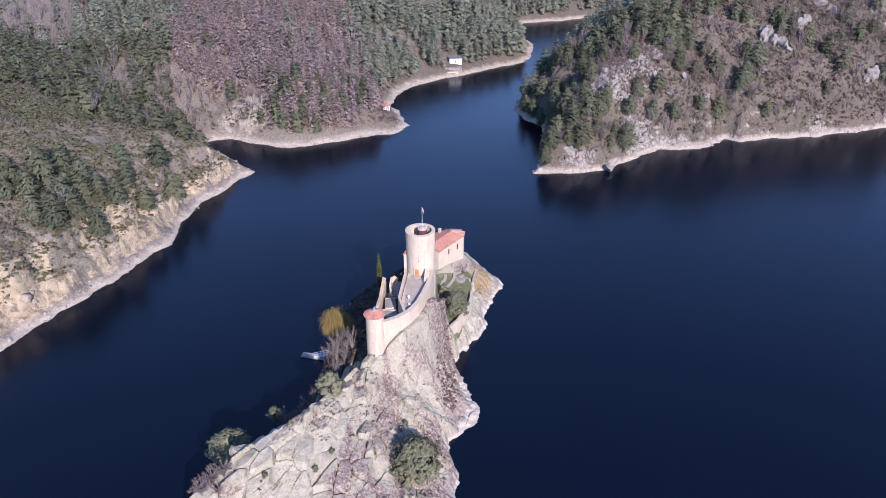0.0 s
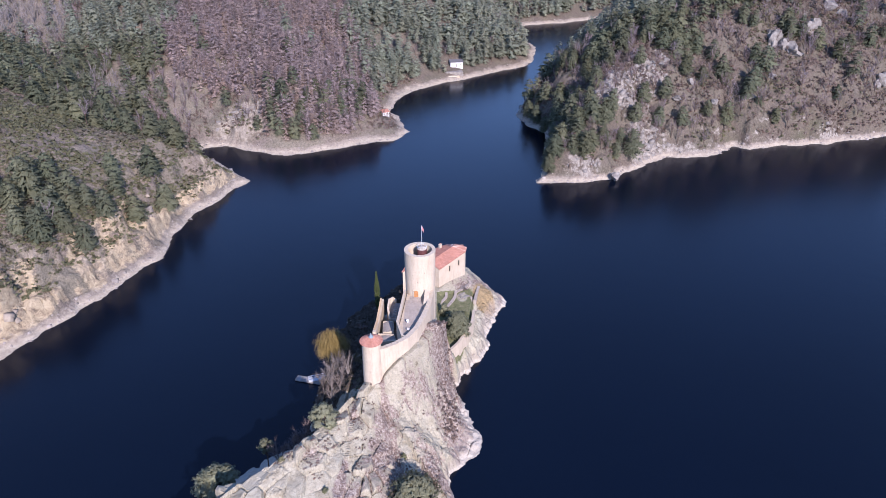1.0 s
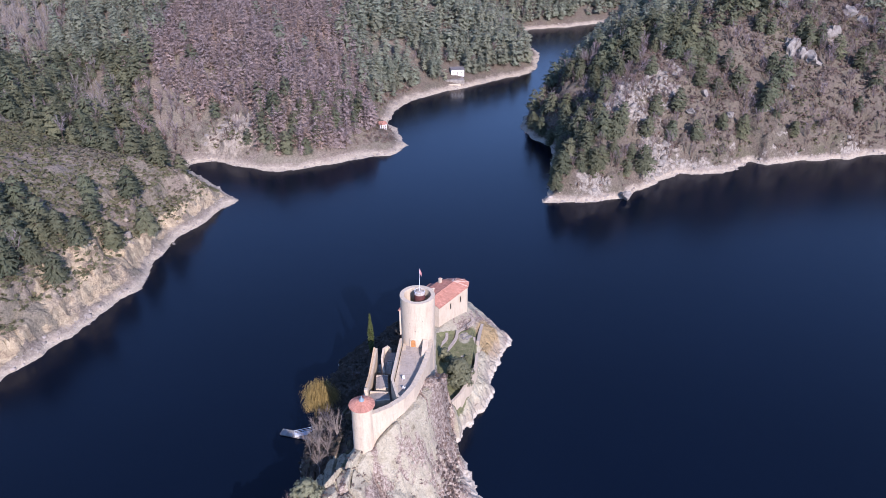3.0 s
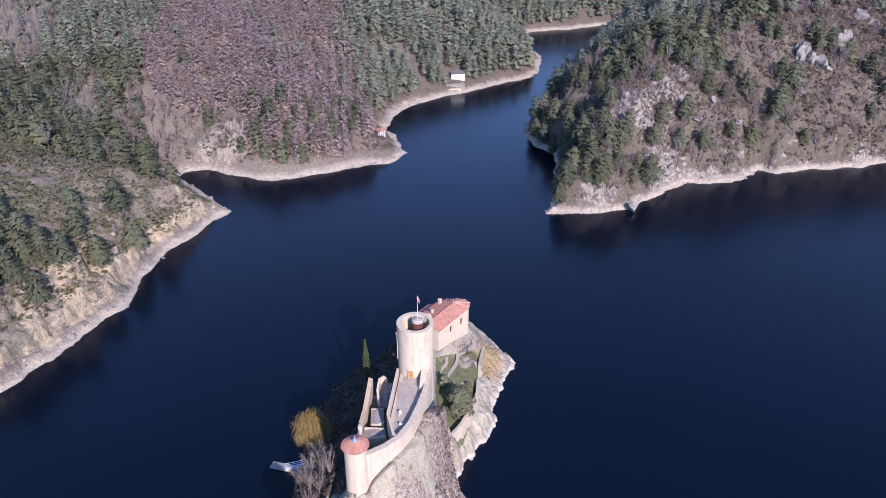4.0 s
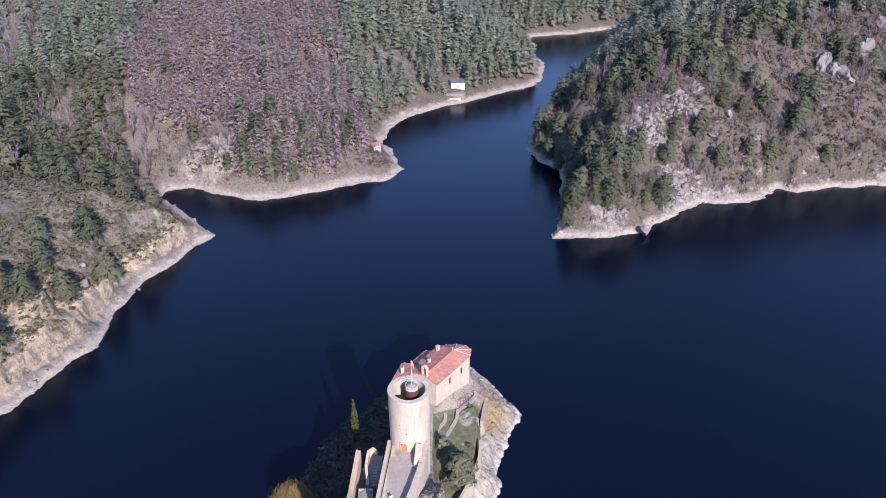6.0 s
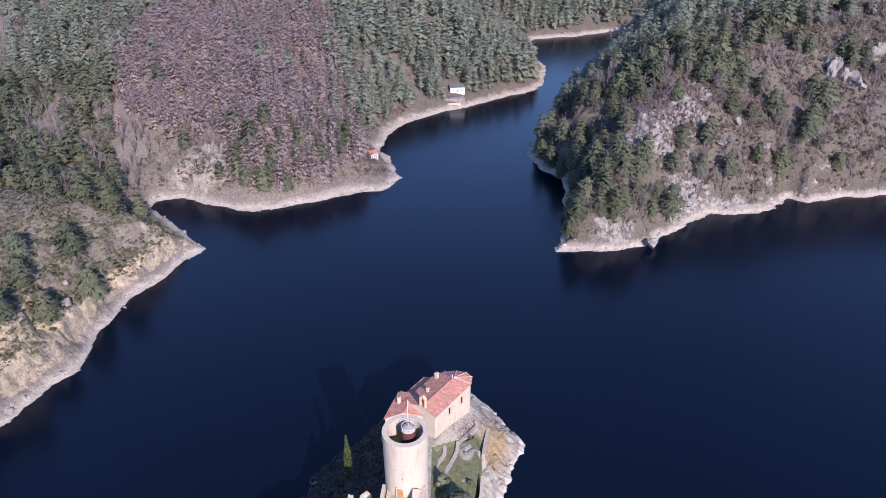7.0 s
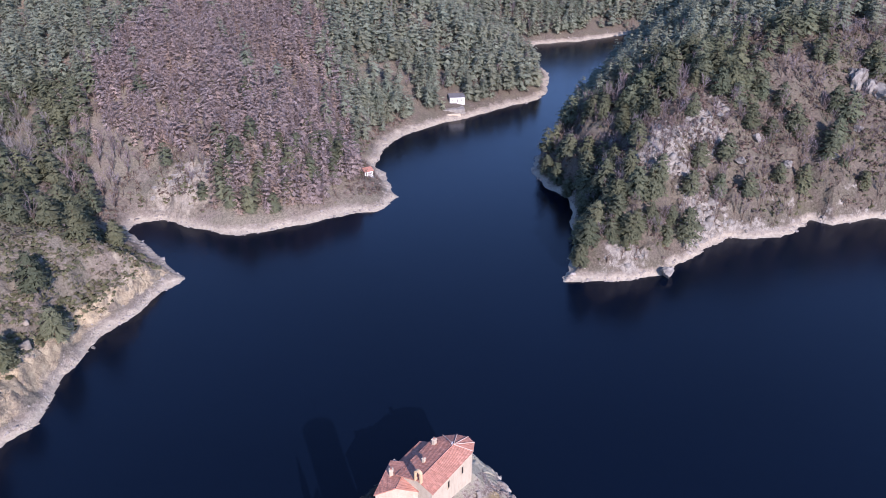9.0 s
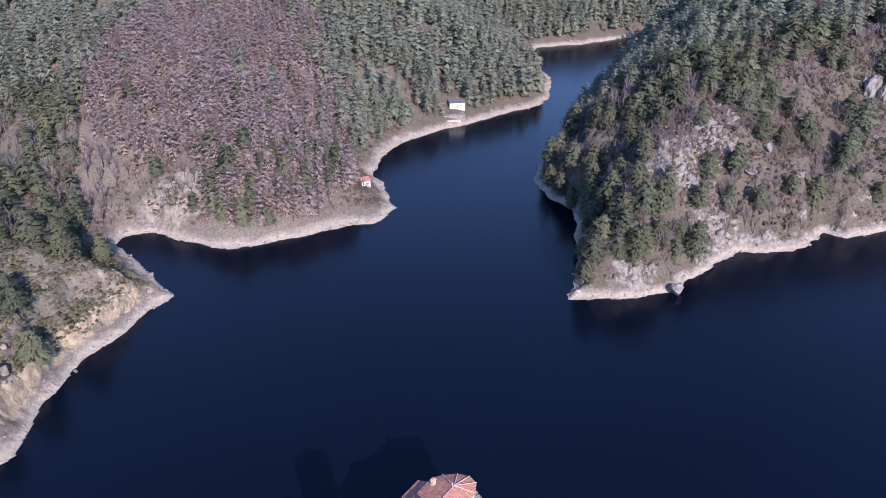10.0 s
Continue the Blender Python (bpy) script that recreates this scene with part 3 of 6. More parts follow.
lawn = lawn * (1 - np.exp(-(((ix - 5.8) / 2.0) ** 2 + ((iy - 198) / 3) ** 2)))
lawn = np.maximum(lawn, np.exp(-(((ix - 8.5) / 2.2) ** 2 + ((iy - 202) / 4.5) ** 2)))
soil = np.maximum(soil, 0.9 * np.exp(-(((ix + 20) / 9) ** 2 + ((iy - 192) / 20) ** 2)))
straw = np.exp(-(((ix - 13) / 4.0) ** 2 + ((iy - 204.5) / 7) ** 2)) * 1.15
earth = np.where((ix < -16.5) & (iy > 147), smooth((iz - 0.7) / 1.2) * (0.95 - lawn * 0.5), 0.0)
earth = np.maximum(earth, np.where((ix < -8) & (iy > 174), smooth((iz - 0.7) / 1.2) * 0.95, 0.0))
for key, values in (("earth", earth), ("soil", soil), ("lawn", lawn), ("straw", straw)):
    isle.data.attributes.new(key, "FLOAT", "POINT").data.foreach_set("value", values.astype(np.float32))
water_mesh = bpy.data.meshes.new("water")
water_mesh.from_pydata([(-4000, -4000, 0), (4000, -4000, 0), (4000, 4000, 0), (-4000, 4000, 0)], [], [(0, 1, 2, 3)])
water_mesh.materials.append(WATER)
tagged(new("water", water_mesh), "calm deep blue reservoir water with faint ripples", "water", kind="structure")


# ---- building helpers ----
def part(name, bm, mat, parent=None, label="", smooth_faces=False):
    me = bpy.data.meshes.new(name)
    bmesh.ops.recalc_face_normals(bm, faces=bm.faces[:])
    bm.to_mesh(me)
    bm.free()
    me.materials.append(mat)
    if smooth_faces:
        me.polygons.foreach_set("use_smooth", [True] * len(me.polygons))
    ob = new(name, me)
    if parent is not None:
        ob.parent = parent
    if label:
        tagged(ob, label)
    return ob


def thing(name, label, category, at=(0, 0, 0), turn=0.0, group=""):
    ob = new(name)
    ob.matrix_world = pose(*at, 0, 0, turn)
    return tagged(ob, label, category, group)


def box(bm, lo, hi, m=Matrix(), bevel=0.0):
    r = bmesh.ops.create_cube(bm, size=1.0)
    c, s = (Vector(lo) + Vector(hi)) / 2, Vector(hi) - Vector(lo)
    bmesh.ops.transform(bm, matrix=m @ Matrix.LocRotScale(c, None, s), verts=r["verts"])
    if bevel:
        edges = list({e for v in r["verts"] for e in v.link_edges})
        bmesh.ops.bevel(bm, geom=edges, offset=bevel, segments=1, affect="EDGES")
    return bm


def prism(bm, outline, z0, z1):
    """A solid over a plan outline. z0 and z1 are heights or lists of heights, one a corner."""
    n = len(outline)
    lows = z0 if isinstance(z0, (list, tuple)) else [z0] * n
    highs = z1 if isinstance(z1, (list, tuple)) else [z1] * n
    a = [bm.verts.new((x, y, z)) for (x, y), z in zip(outline, lows)]
    b = [bm.verts.new((x, y, z)) for (x, y), z in zip(outline, highs)]
    bm.faces.new(a[::-1])
    bm.faces.new(b)
    for i in range(n):
        bm.faces.new((a[i - 1], a[i], b[i], b[i - 1]))
    return bm


def ring(bm, rings, seg=48, wobble=0.0, start=0.0):
    """A turned solid: rings of (radius, z), joined in order."""
    loops = []
    for j, (r, z) in enumerate(rings):
        loop = []
        for i in range(seg):
            a = start + 2 * math.pi * i / seg
            k = 1 + wobble * noise.noise((math.cos(a) * 2, math.sin(a) * 2, z * 0.3))
            loop.append(bm.verts.new((math.cos(a) * r * k, math.sin(a) * r * k, z)))
        loops.append(loop)
    for p, q in zip(loops, loops[1:]):
        for i in range(seg):
            bm.faces.new((p[i - 1], p[i], q[i], q[i - 1]))
    return loops


def ring_solid(rings, seg=24):
    """A closed turned solid as a new bmesh."""
    bm = bmesh.new()
    loops = ring(bm, rings, seg)
    bm.faces.new(loops[0][::-1])
    bm.faces.new(loops[-1])
    return bm


def wall_line(bm, pts, thick, tops, bottoms):
    """A wall along a line of plan points, thick to the right of its way."""
    n = len(pts)
    offs = []
    for i in range(n):
        a, b = Vector(pts[max(i - 1, 0)]), Vector(pts[min(i + 1, n - 1)])
        t = (b - a).normalized()
        offs.append(Vector((t.y, -t.x)) * thick)
    for i in range(n - 1):
        p, q = Vector(pts[i]), Vector(pts[i + 1])
        outline = [tuple(p), tuple(q), tuple(q + offs[i + 1]), tuple(p + offs[i])]
        prism(bm, outline, [bottoms[i], bottoms[i + 1], bottoms[i + 1], bottoms[i]], [tops[i], tops[i + 1], tops[i + 1], tops[i]])
    return bm


# ---- keep ----
def arc_box(bm, r0, r1, a0, a1, z0, z1):
    """A block between two radii and two angles."""
    outline = [(math.cos(a) * r, math.sin(a) * r) for r, a in ((r0, a0), (r1, a0), (r1, a1), (r0, a1))]
    return prism(bm, outline, z0, z1)


tower = thing("round_tower", "tall round pale stone keep with an open top", "tower", (-6.2, 171.3, 0))
bm = bmesh.new()
loops = ring(bm, [(3.95, 12), (3.92, 22), (3.9, 28), (3.98, 34), (4.06, 40.8), (3.2, 40.8), (3.2, 37.4)], 72, 0.008)
bm.faces.new(loops[-1])
part("tower_wall", bm, STONE, tower)
stone_rng = random.Random(5)
for i in range(30):
    a0, a1 = 2 * math.pi * i / 30, 2 * math.pi * (i + 0.99) / 30
    bm = bmesh.new()
    arc_box(bm, 3.15, 4.1, a0, a1, 40.78, 41.05 + stone_rng.uniform(0, 0.035))
    part("coping_stone", bm, STONE, tower)
bm = bmesh.new()
n = 40
outline = [(math.cos(2 * math.pi * i / n) * 3.19, math.sin(2 * math.pi * i / n) * 3.19) for i in range(n)]
prism(bm, outline, 37.41, 37.55)
part("mossy_floor", bm, MOSS, tower, "moss-grown floor of the open top")
stair = part("stair_head", ring_solid([(1.32, 36.9), (1.3, 40.6), (1.36, 40.62), (1.36, 40.78)], 32), RUST, tower, "red-brown round stair head")
stair.location = (0.55, 0.15, 0.5)
dome = part("dome", ring_solid([(1.3, 40.78), (1.15, 41.1), (0.75, 41.4), (0.25, 41.52)], 24), FLAG, stair, "grey domed cap")
bm = bmesh.new()
for i in range(10):
    a = 2 * math.pi * i / 10
    box(bm, (math.cos(a) * 1.2 - 0.03, math.sin(a) * 1.2 - 0.03, 40.78), (math.cos(a) * 1.2 + 0.03, math.sin(a) * 1.2 + 0.03, 41.55))
ring(bm, [(1.17, 41.5), (1.23, 41.5), (1.23, 41.56), (1.17, 41.56)], 24)
part("railing", bm, ALU, stair)
# door to the south, in an arched surround
door_at = pose(-1.0, -3.82, 28.75)
bm = bmesh.new()
arch = [(0.52, 0), (0.52, 1.6)] + [(0.52 * math.cos(a), 1.6 + 0.52 * math.sin(a)) for a in (0.5, 1.05, 1.57, 2.09, 2.64)] + [(-0.52, 1.6), (-0.52, 0)]
prism(bm, arch, 0, 0.12)
bmesh.ops.transform(bm, matrix=door_at @ pose(0, 0.0, 0, 90, 0, 0), verts=bm.verts)
door = part("door", bm, WOOD, tower, "varnished orange-brown arched door")
bm = bmesh.new()
box(bm, (-0.72, -0.16, 0), (-0.54, 0.3, 1.9), door_at, 0.03)
box(bm, (0.54, -0.16, 0), (0.72, 0.3, 1.9), door_at, 0.03)
box(bm, (-0.75, -0.16, 2.14), (0.75, 0.3, 2.36), door_at, 0.03)
part("door_surround", bm, STONE, tower)
for k, (x, z) in enumerate(((-0.5, 33.2), (1.2, 36.0), (-1.7, 35.2))):
    bm = bmesh.new()
    y = -math.sqrt(3.97 ** 2 - x * x)
    box(bm, (x - 0.09, y - 0.02, z), (x + 0.09, y + 0.3, z + 0.2))
    part("putlog_hole", bm, DARK, tower)

flagpole = thing("flagpole", "slim white flagpole with a small faded flag", "flagpole", (-5.65, 171.45, 42.0))
part("pole", ring_solid([(0.05, -0.1), (0.042, 3), (0.025, 5.9)], 8), WHITE, flagpole)
bm = bmesh.new()
rows = [[bm.verts.new((0.05 + 0.09 * u, 0.1 * math.sin(u * 1.1 + v), 5.75 - 0.22 * v - 0.16 * u)) for u in range(6)] for v in range(6)]
for v in range(5):
    for u in range(5):
        bm.faces.new((rows[v][u], rows[v][u + 1], rows[v + 1][u + 1], rows[v + 1][u]))
cloth = part("flag", bm, CLOTH, flagpole, "faded pinkish-red flag")
cloth.modifiers.new("thickness", "SOLIDIFY").thickness = 0.02

# ---- turret ----
turret = thing("turret", "small round stone turret with a red tiled conical roof", "turret", (-16.7, 143.5, 0))
bm = bmesh.new()
ring(bm, [(2.42, 12), (2.3, 22), (2.2, 32.1)], 48, 0.012)
part("turret_wall", bm, STONE, turret)
part("eave_ring", ring_solid([(2.15, 31.95), (2.42, 32.1), (2.45, 32.22), (2.15, 32.3)], 48), STONE, turret)
bm = bmesh.new()
ring(bm, [(2.6, 32.2), (2.62, 32.28), (0.3, 33.45)], 48)
roof = part("roof", bm, TILE, turret, "red clay tiled cone")
for i in range(44):
    a = 2 * math.pi * i / 44
    bm = bmesh.new()
    c, s = math.cos(a), math.sin(a)
    for k in range(4):
        r0, r1 = 2.7 - 0.58 * k, 2.7 - 0.58 * (k + 1) - 0.05
        h0, h1 = 33.6 - 1.33 * r0 / 2.7 + 0.08, 33.6 - 1.33 * r1 / 2.7 + 0.04
        w0, w1 = 0.17 * r0 / 2.7 + 0.01, 0.17 * r1 / 2.7 + 0.01
        q = [bm.verts.new((c * r - s * w, s * r + c * w, h)) for r, w, h in ((r0, -w0, h0 - 0.09), (r0, 0, h0 - 0.03), (r0, w0, h0 - 0.09), (r1, -w1, h1 - 0.09), (r1, 0, h1 - 0.03), (r1, w1, h1 - 0.09))]
        bm.faces.new((q[0], q[1], q[4], q[3]))
        bm.faces.new((q[1], q[2], q[5], q[4]))
        bm.faces.new((q[0], q[2], q[1]))
    part("tile_row", bm, TILE, roof)
part("finial", ring_solid([(0.62, 33.22), (0.55, 33.5), (0.25, 33.75), (0.12, 34.1), (0.16, 34.25), (0.02, 34.45)], 20), LEAD, turret, "blue-grey lead cap")

# ---- curtain wall and terrace ----
curtain = thing("curtain_wall", "high pale stone curtain wall standing on the rock", "wall")
LINE = [(-14.9, 142.6), (-11.2, 144.9), (-8.4, 147.5), (-6.2, 151.6), (-4.6, 156.8), (-3.3, 162.4), (-2.6, 168.6)]
bm = bmesh.new()
wall_line(bm, LINE, -1.0, [30.0, 30.1, 30.15, 30.1, 30.0, 29.9, 30.2], [12] * 7)
part("wall", bm, STONE, curtain)
for k in range(len(LINE) - 1):
    p, q = Vector(LINE[k]), Vector(LINE[k + 1])
    t = (q - p).normalized()
    nrm = Vector((-t.y, t.x))
    m = int((q - p).length / 0.85) + 1
    for j in range(m):
        a, b = p + (q - p) * (j / m), p + (q - p) * ((j + 0.96) / m)
        bm = bmesh.new()
        o = [a - nrm * 0.08, b - nrm * 0.08, b + nrm * 1.06, a + nrm * 1.06]
        prism(bm, [tuple(v) for v in o], 29.8, 30.16 + stone_rng.uniform(0, 0.1))
        part("coping_stone", bm, STONE, curtain)
terrace = thing("terrace", "paved stone terrace in front of the keep", "terrace")
FLOOR = [(-9.4, 149.5), (-7.2, 152.2), (-5.6, 157), (-4.3, 162.6), (-3.4, 168.4), (-6.2, 168.2), (-9.6, 169.5), (-10.9, 154.6)]
bm = bmesh.new()
prism(bm, FLOOR, 16.0, 28.7)
part("terrace_base", bm, STONE, terrace)
slab_rng = random.Random(9)
fx = np.array([p[0] for p in FLOOR])
for gx0 in np.arange(-11, -3, 1.05):
    for gy0 in np.arange(149.4, 168, 1.3):
        c = np.array([gx0 + 0.5]), np.array([gy0 + 0.6])
        if inside(*c, FLOOR)[0] and line_distance(*c, FLOOR + FLOOR[:1])[0][0] > 0.45:
            bm = bmesh.new()
            box(bm, (gx0, gy0, 28.6), (gx0 + 1.02, gy0 + 1.27, 28.72 + slab_rng.uniform(0, 0.035)))
            part("paving_slab", bm, FLAG, terrace)
bm = bmesh.new()
wall_line(bm, [(-9.9, 169.2), (-11.1, 154.5), (-9.6, 148.9), (-8.6, 148.0)], 0.55, [30.1, 30.1, 30.05, 30.1], [17] * 4)
part("parapet", bm, STONE, terrace)
bm = bmesh.new()
prism(bm, [(-5.2, 163.4), (-3.9, 163.2), (-3.6, 166.9), (-4.9, 167.2)], 28.7, [29.7, 29.7, 31.3, 31.3])
part("stair_wall", bm, STONE, terrace)
for k in range(4):
    bm = bmesh.new()
    box(bm, (-8.2 + 0.12 * k, 166.1 + 0.32 * k, 28.7), (-6.2 - 0.12 * k, 167.9, 28.78 + 0.05 * k), Matrix())
    part("step", bm, FLAG, terrace)

# white garden chairs on the terrace
def garden_chair(m):
    ob = thing("garden_chair", "white moulded garden chair on the stone terrace", "chair", group="chairs on the terrace")
    bm = bmesh.new()
    box(bm, (-0.28, -0.27, 0.4), (0.28, 0.27, 0.46), bevel=0.02)
    part("seat", bm, WHITE, ob)
    bm = bmesh.new()
    box(bm, (-0.28, 0.22, 0.44), (0.28, 0.29, 0.95), bevel=0.02)
    part("backrest", bm, WHITE, ob)
    for sx in (-0.25, 0.25):
        bm = bmesh.new()
        box(bm, (sx - 0.04, -0.27, 0.62), (sx + 0.04, 0.26, 0.67), bevel=0.01)
        part("armrest", bm, WHITE, ob)
        for sy in (-0.24, 0.24):
            bm = bmesh.new()
            box(bm, (sx - 0.03, sy - 0.03, 0), (sx + 0.03, sy + 0.03, 0.42 if sy > 0 else 0.64))
            part("leg", bm, WHITE, ob)
    ob.matrix_basis = m
    return ob


first = garden_chair(pose(-8.9, 155.6, 28.76, 0, 0, 20))
copy_thing(first, pose(-8.6, 152.4, 28.76, 0, 0, 150))

# ---- lower court to the west ----
court = thing("lower_court", "ruined lower court with vault tops and steps", "ruin")
bm = bmesh.new()
prism(bm, [(-17.0, 146.0), (-12.0, 147.0), (-11.2, 154.5), (-10.4, 169.0), (-12.0, 172.5), (-16.6, 170.5)], 10, 21.0)
# Darker than the paving: shade between terrace and vaults put into the floor colour.
part("court_floor", bm, COURT, court)
west_wall = thing("west_wall", "pale outer wall with a worn ochre top", "wall")
bm = bmesh.new()
wall_line(bm, [(-17.4, 145.5), (-17.5, 153.5), (-17.2, 160.0), (-16.8, 169.8)], 0.85, [26.6, 27.3, 26.2, 26.8], [11] * 4)
part("wall", bm, STONE, west_wall)
bm = bmesh.new()
wall_line(bm, [(-17.5, 153.6), (-17.2, 160.0), (-16.85, 169.6)], 0.35, [27.75, 26.7, 27.2], [26.1] * 3)
part("upper_course", bm, OCHRE, west_wall)
bm = bmesh.new()
box(bm, (-17.4, 152.4, 26.8), (-16.6, 153.3, 28.4), bevel=0.08)
part("pier", bm, STONE, west_wall)


def vault_top(name, label, outline, z0, z1, wall_h):
    ob = thing(name, label, "vault")
    bm = bmesh.new()
    prism(bm, outline, 20.5, z0)
    part("walls", bm, STONE, ob)
    cx, cy = sum(p[0] for p in outline) / 4, sum(p[1] for p in outline) / 4
    bm = bmesh.new()
    grown = [(cx + (x - cx) * 0.96, cy + (y - cy) * 0.96) for x, y in outline]
    steps = 7
    a, b, c, d = (Vector(p) for p in grown)
    rows = []
    for i in range(steps):
        t = i / (steps - 1)
        h = z0 + 0.02 + z1 * math.sin(math.pi * t)
        rows.append((bm.verts.new((*a.lerp(b, t), h)), bm.verts.new((*d.lerp(c, t), h))))
    for p, q in zip(rows, rows[1:]):
        bm.faces.new((p[0], q[0], q[1], p[1]))
    part("vault", bm, COURT, ob, "weathered grey mortar vault")
    for p, q in ((a, b), (c, d)):
        bm = bmesh.new()
        wall_line(bm, [tuple(p), tuple(q)], 0.35, [z0 + wall_h, z0 + wall_h * 0.6], [z0 - 0.3] * 2)
        part("edge_wall", bm, STONE, ob)
    return ob


vault_top("vault", "weathered grey vault top between pale edge walls", [(-15.6, 161.3), (-12.9, 161.5), (-12.5, 156.5), (-15.3, 156.2)], 25.2, 0.35, 0.4)
vault_top("vault", "broad grey vault top beside the turret", [(-16.4, 154.8), (-12.2, 154.7), (-11.6, 151.7), (-16.5, 151.2)], 25.8, 0.3, 0.55)
ruin = thing("ruined_room", "roofless ruined room with broken pale walls", "ruin")
bm = bmesh.new()
prism(bm, [(-14.6, 163.2), (-12.0, 164.2), (-11.6, 169.6), (-14.4, 169.8)], 20.5, [24.3, 24.6, 25.6, 25.4])
part("fill", bm, COURT, ruin)
bm = bmesh.new()
wall_line(bm, [(-14.2, 162.6), (-14.9, 166.5), (-14.7, 169.6), (-13.6, 170.6), (-12.6, 170.2)], 0.5, [25.2, 26.2, 26.9, 27.0, 26.4], [21] * 5)
part("round_wall", bm, STONE, ruin)
for k in range(7):
    bm = bmesh.new()
    box(bm, (-13.9 + 0.1 * k, 163.0 + 0.55 * k, 23.8), (-12.3, 163.5 + 0.55 * k, 24.5 + 0.18 * k), bevel=0.03)
    part("step", bm, FLAG, ruin)
rubble_rng = random.Random(3)
for k in range(14):
    bm = bmesh.new()
    bmesh.ops.create_icosphere(bm, subdivisions=2, radius=1)
    s = rubble_rng.uniform(0.25, 0.7)
    for v in bm.verts:
        v.co *= s * (1 + 0.35 * noise.noise(v.co * 1.5 + Vector((k * 3, 0, 0))))
        v.co.z *= 0.7
    x, y = rubble_rng.uniform(-16.2, -15.2), rubble_rng.uniform(157, 168)
    bmesh.ops.transform(bm, matrix=pose(x, y, 21.0 + s * 0.4), verts=bm.verts)
    tagged(part("rubble_stone", bm, GRANITE), "loose block of pale rubble in the court", "stone", "rubble in the court")

# ---- garden on the east side ----
garden_wall = thing("garden_wall", "pale retaining wall along the shore side garden", "wall")
GW = [(1.0, 168.4), (3.8, 173.0), (6.7, 179.6), (8.2, 185.0), (8.8, 190.6)]
bm = bmesh.new()
wall_line(bm, GW, 0.7, [10.8, 10.4, 10.2, 9.9, 9.6], [1.5, 2.0, 2.5, 3.0, 4.0])
part("wall", bm, STONE, garden_wall)
bm = bmesh.new()
wall_line(bm, [(-0.6, 170.8), (1.0, 168.4)], 0.6, [12.5, 10.8], [4, 3])
part("return_wall", bm, STONE, garden_wall)


def curved(pts, zs, per=4):
    """A smooth line through plan points, with its heights."""
    out, hs = [], []
    for i in range(len(pts) - 1):
        p0, p1, p2, p3 = (Vector(pts[min(max(i + k, 0), len(pts) - 1)]) for k in (-1, 0, 1, 2))
        for j in range(per + (i == len(pts) - 2)):
            t = j / per
            out.append(tuple(0.5 * ((2 * p1) + (p2 - p0) * t + (2 * p0 - 5 * p1 + 4 * p2 - p3) * t * t + (3 * p1 - p0 - 3 * p2 + p3) * t ** 3)))
            hs.append(zs[i] + (zs[i + 1] - zs[i]) * t)
    return out, hs


def low_wall(pts, zs, label):
    ob = thing("low_wall", label, "wall", group="garden terraces")
    line, tops = curved(pts, zs)
    bm = bmesh.new()
    wall_line(bm, line, 0.8, [z + 0.2 for z in tops], [z - 2 for z in tops])
    part("wall", bm, FLAG, ob)
    return ob


low_wall([(-3.0, 189.0), (-1.0, 193.6), (0.3, 196.4), (0.4, 198.6)], [10.6, 10.4, 10.4, 10.6], "low curved stone wall edging a lawn")
low_wall([(-1.6, 187.6), (0.4, 191.2), (1.9, 194.6), (3.2, 198.0), (3.4, 200.6)], [9.8, 9.8, 9.7, 9.7, 10], "low curved stone wall edging a lawn")
low_wall([(4.6, 189.4), (5.6, 192.8), (6.7, 195.2), (8.3, 198.6)], [9.0, 9.0, 9.1, 9.2], "short low stone wall in the garden")
low_wall([(3.5, 200.4), (4.6, 202.0), (6.4, 204.7), (8.1, 207.2), (7.9, 208.6)], [9.6, 9.4, 9.1, 8.8, 8.9], "low stone wall below the chapel apse")
low_wall([(9.4, 199.4), (10.3, 204.6), (11.1, 208.5)], [7.2, 7.0, 6.9], "narrow stone path edge above the shore")

# ---- chapel and house ----
NAVE = Matrix.Translation((-1.4, 199.8, 0)) @ Matrix(((0.585, -0.811, 0, 0), (0.811, 0.585, 0, 0), (0, 0, 1, 0), (0, 0, 0, 1)))
chapel = thing("chapel", "pale stone chapel with red clay tile roofs", "building")
chapel.matrix_world = NAVE


APSE = [(16.2, 1.1), (16.8, 3.0), (16.0, 5.2), (14.2, 7.4)]
PLAN = [(0, 0), (14.2, 0)] + APSE + [(12.2, 8.8), (0, 8.8)]
bm = bmesh.new()
prism(bm, PLAN, 6.5, [18.5] * (len(PLAN) - 3) + [18.15] * 3)
part("wall", bm, STONE, chapel)
g = bmesh.new()
a = [g.verts.new(p) for p in ((0.02, 0, 18.5), (0.02, 8.8, 17.9), (0.02, 3.4, 19.8), (0.4, 0, 18.5), (0.4, 8.8, 17.9), (0.4, 3.4, 19.8))]
for f in ((0, 1, 2), (3, 5, 4), (0, 2, 5, 3), (1, 4, 5, 2), (0, 3, 4, 1)):
    g.faces.new([a[i] for i in f])
part("gable", g, STONE, chapel)


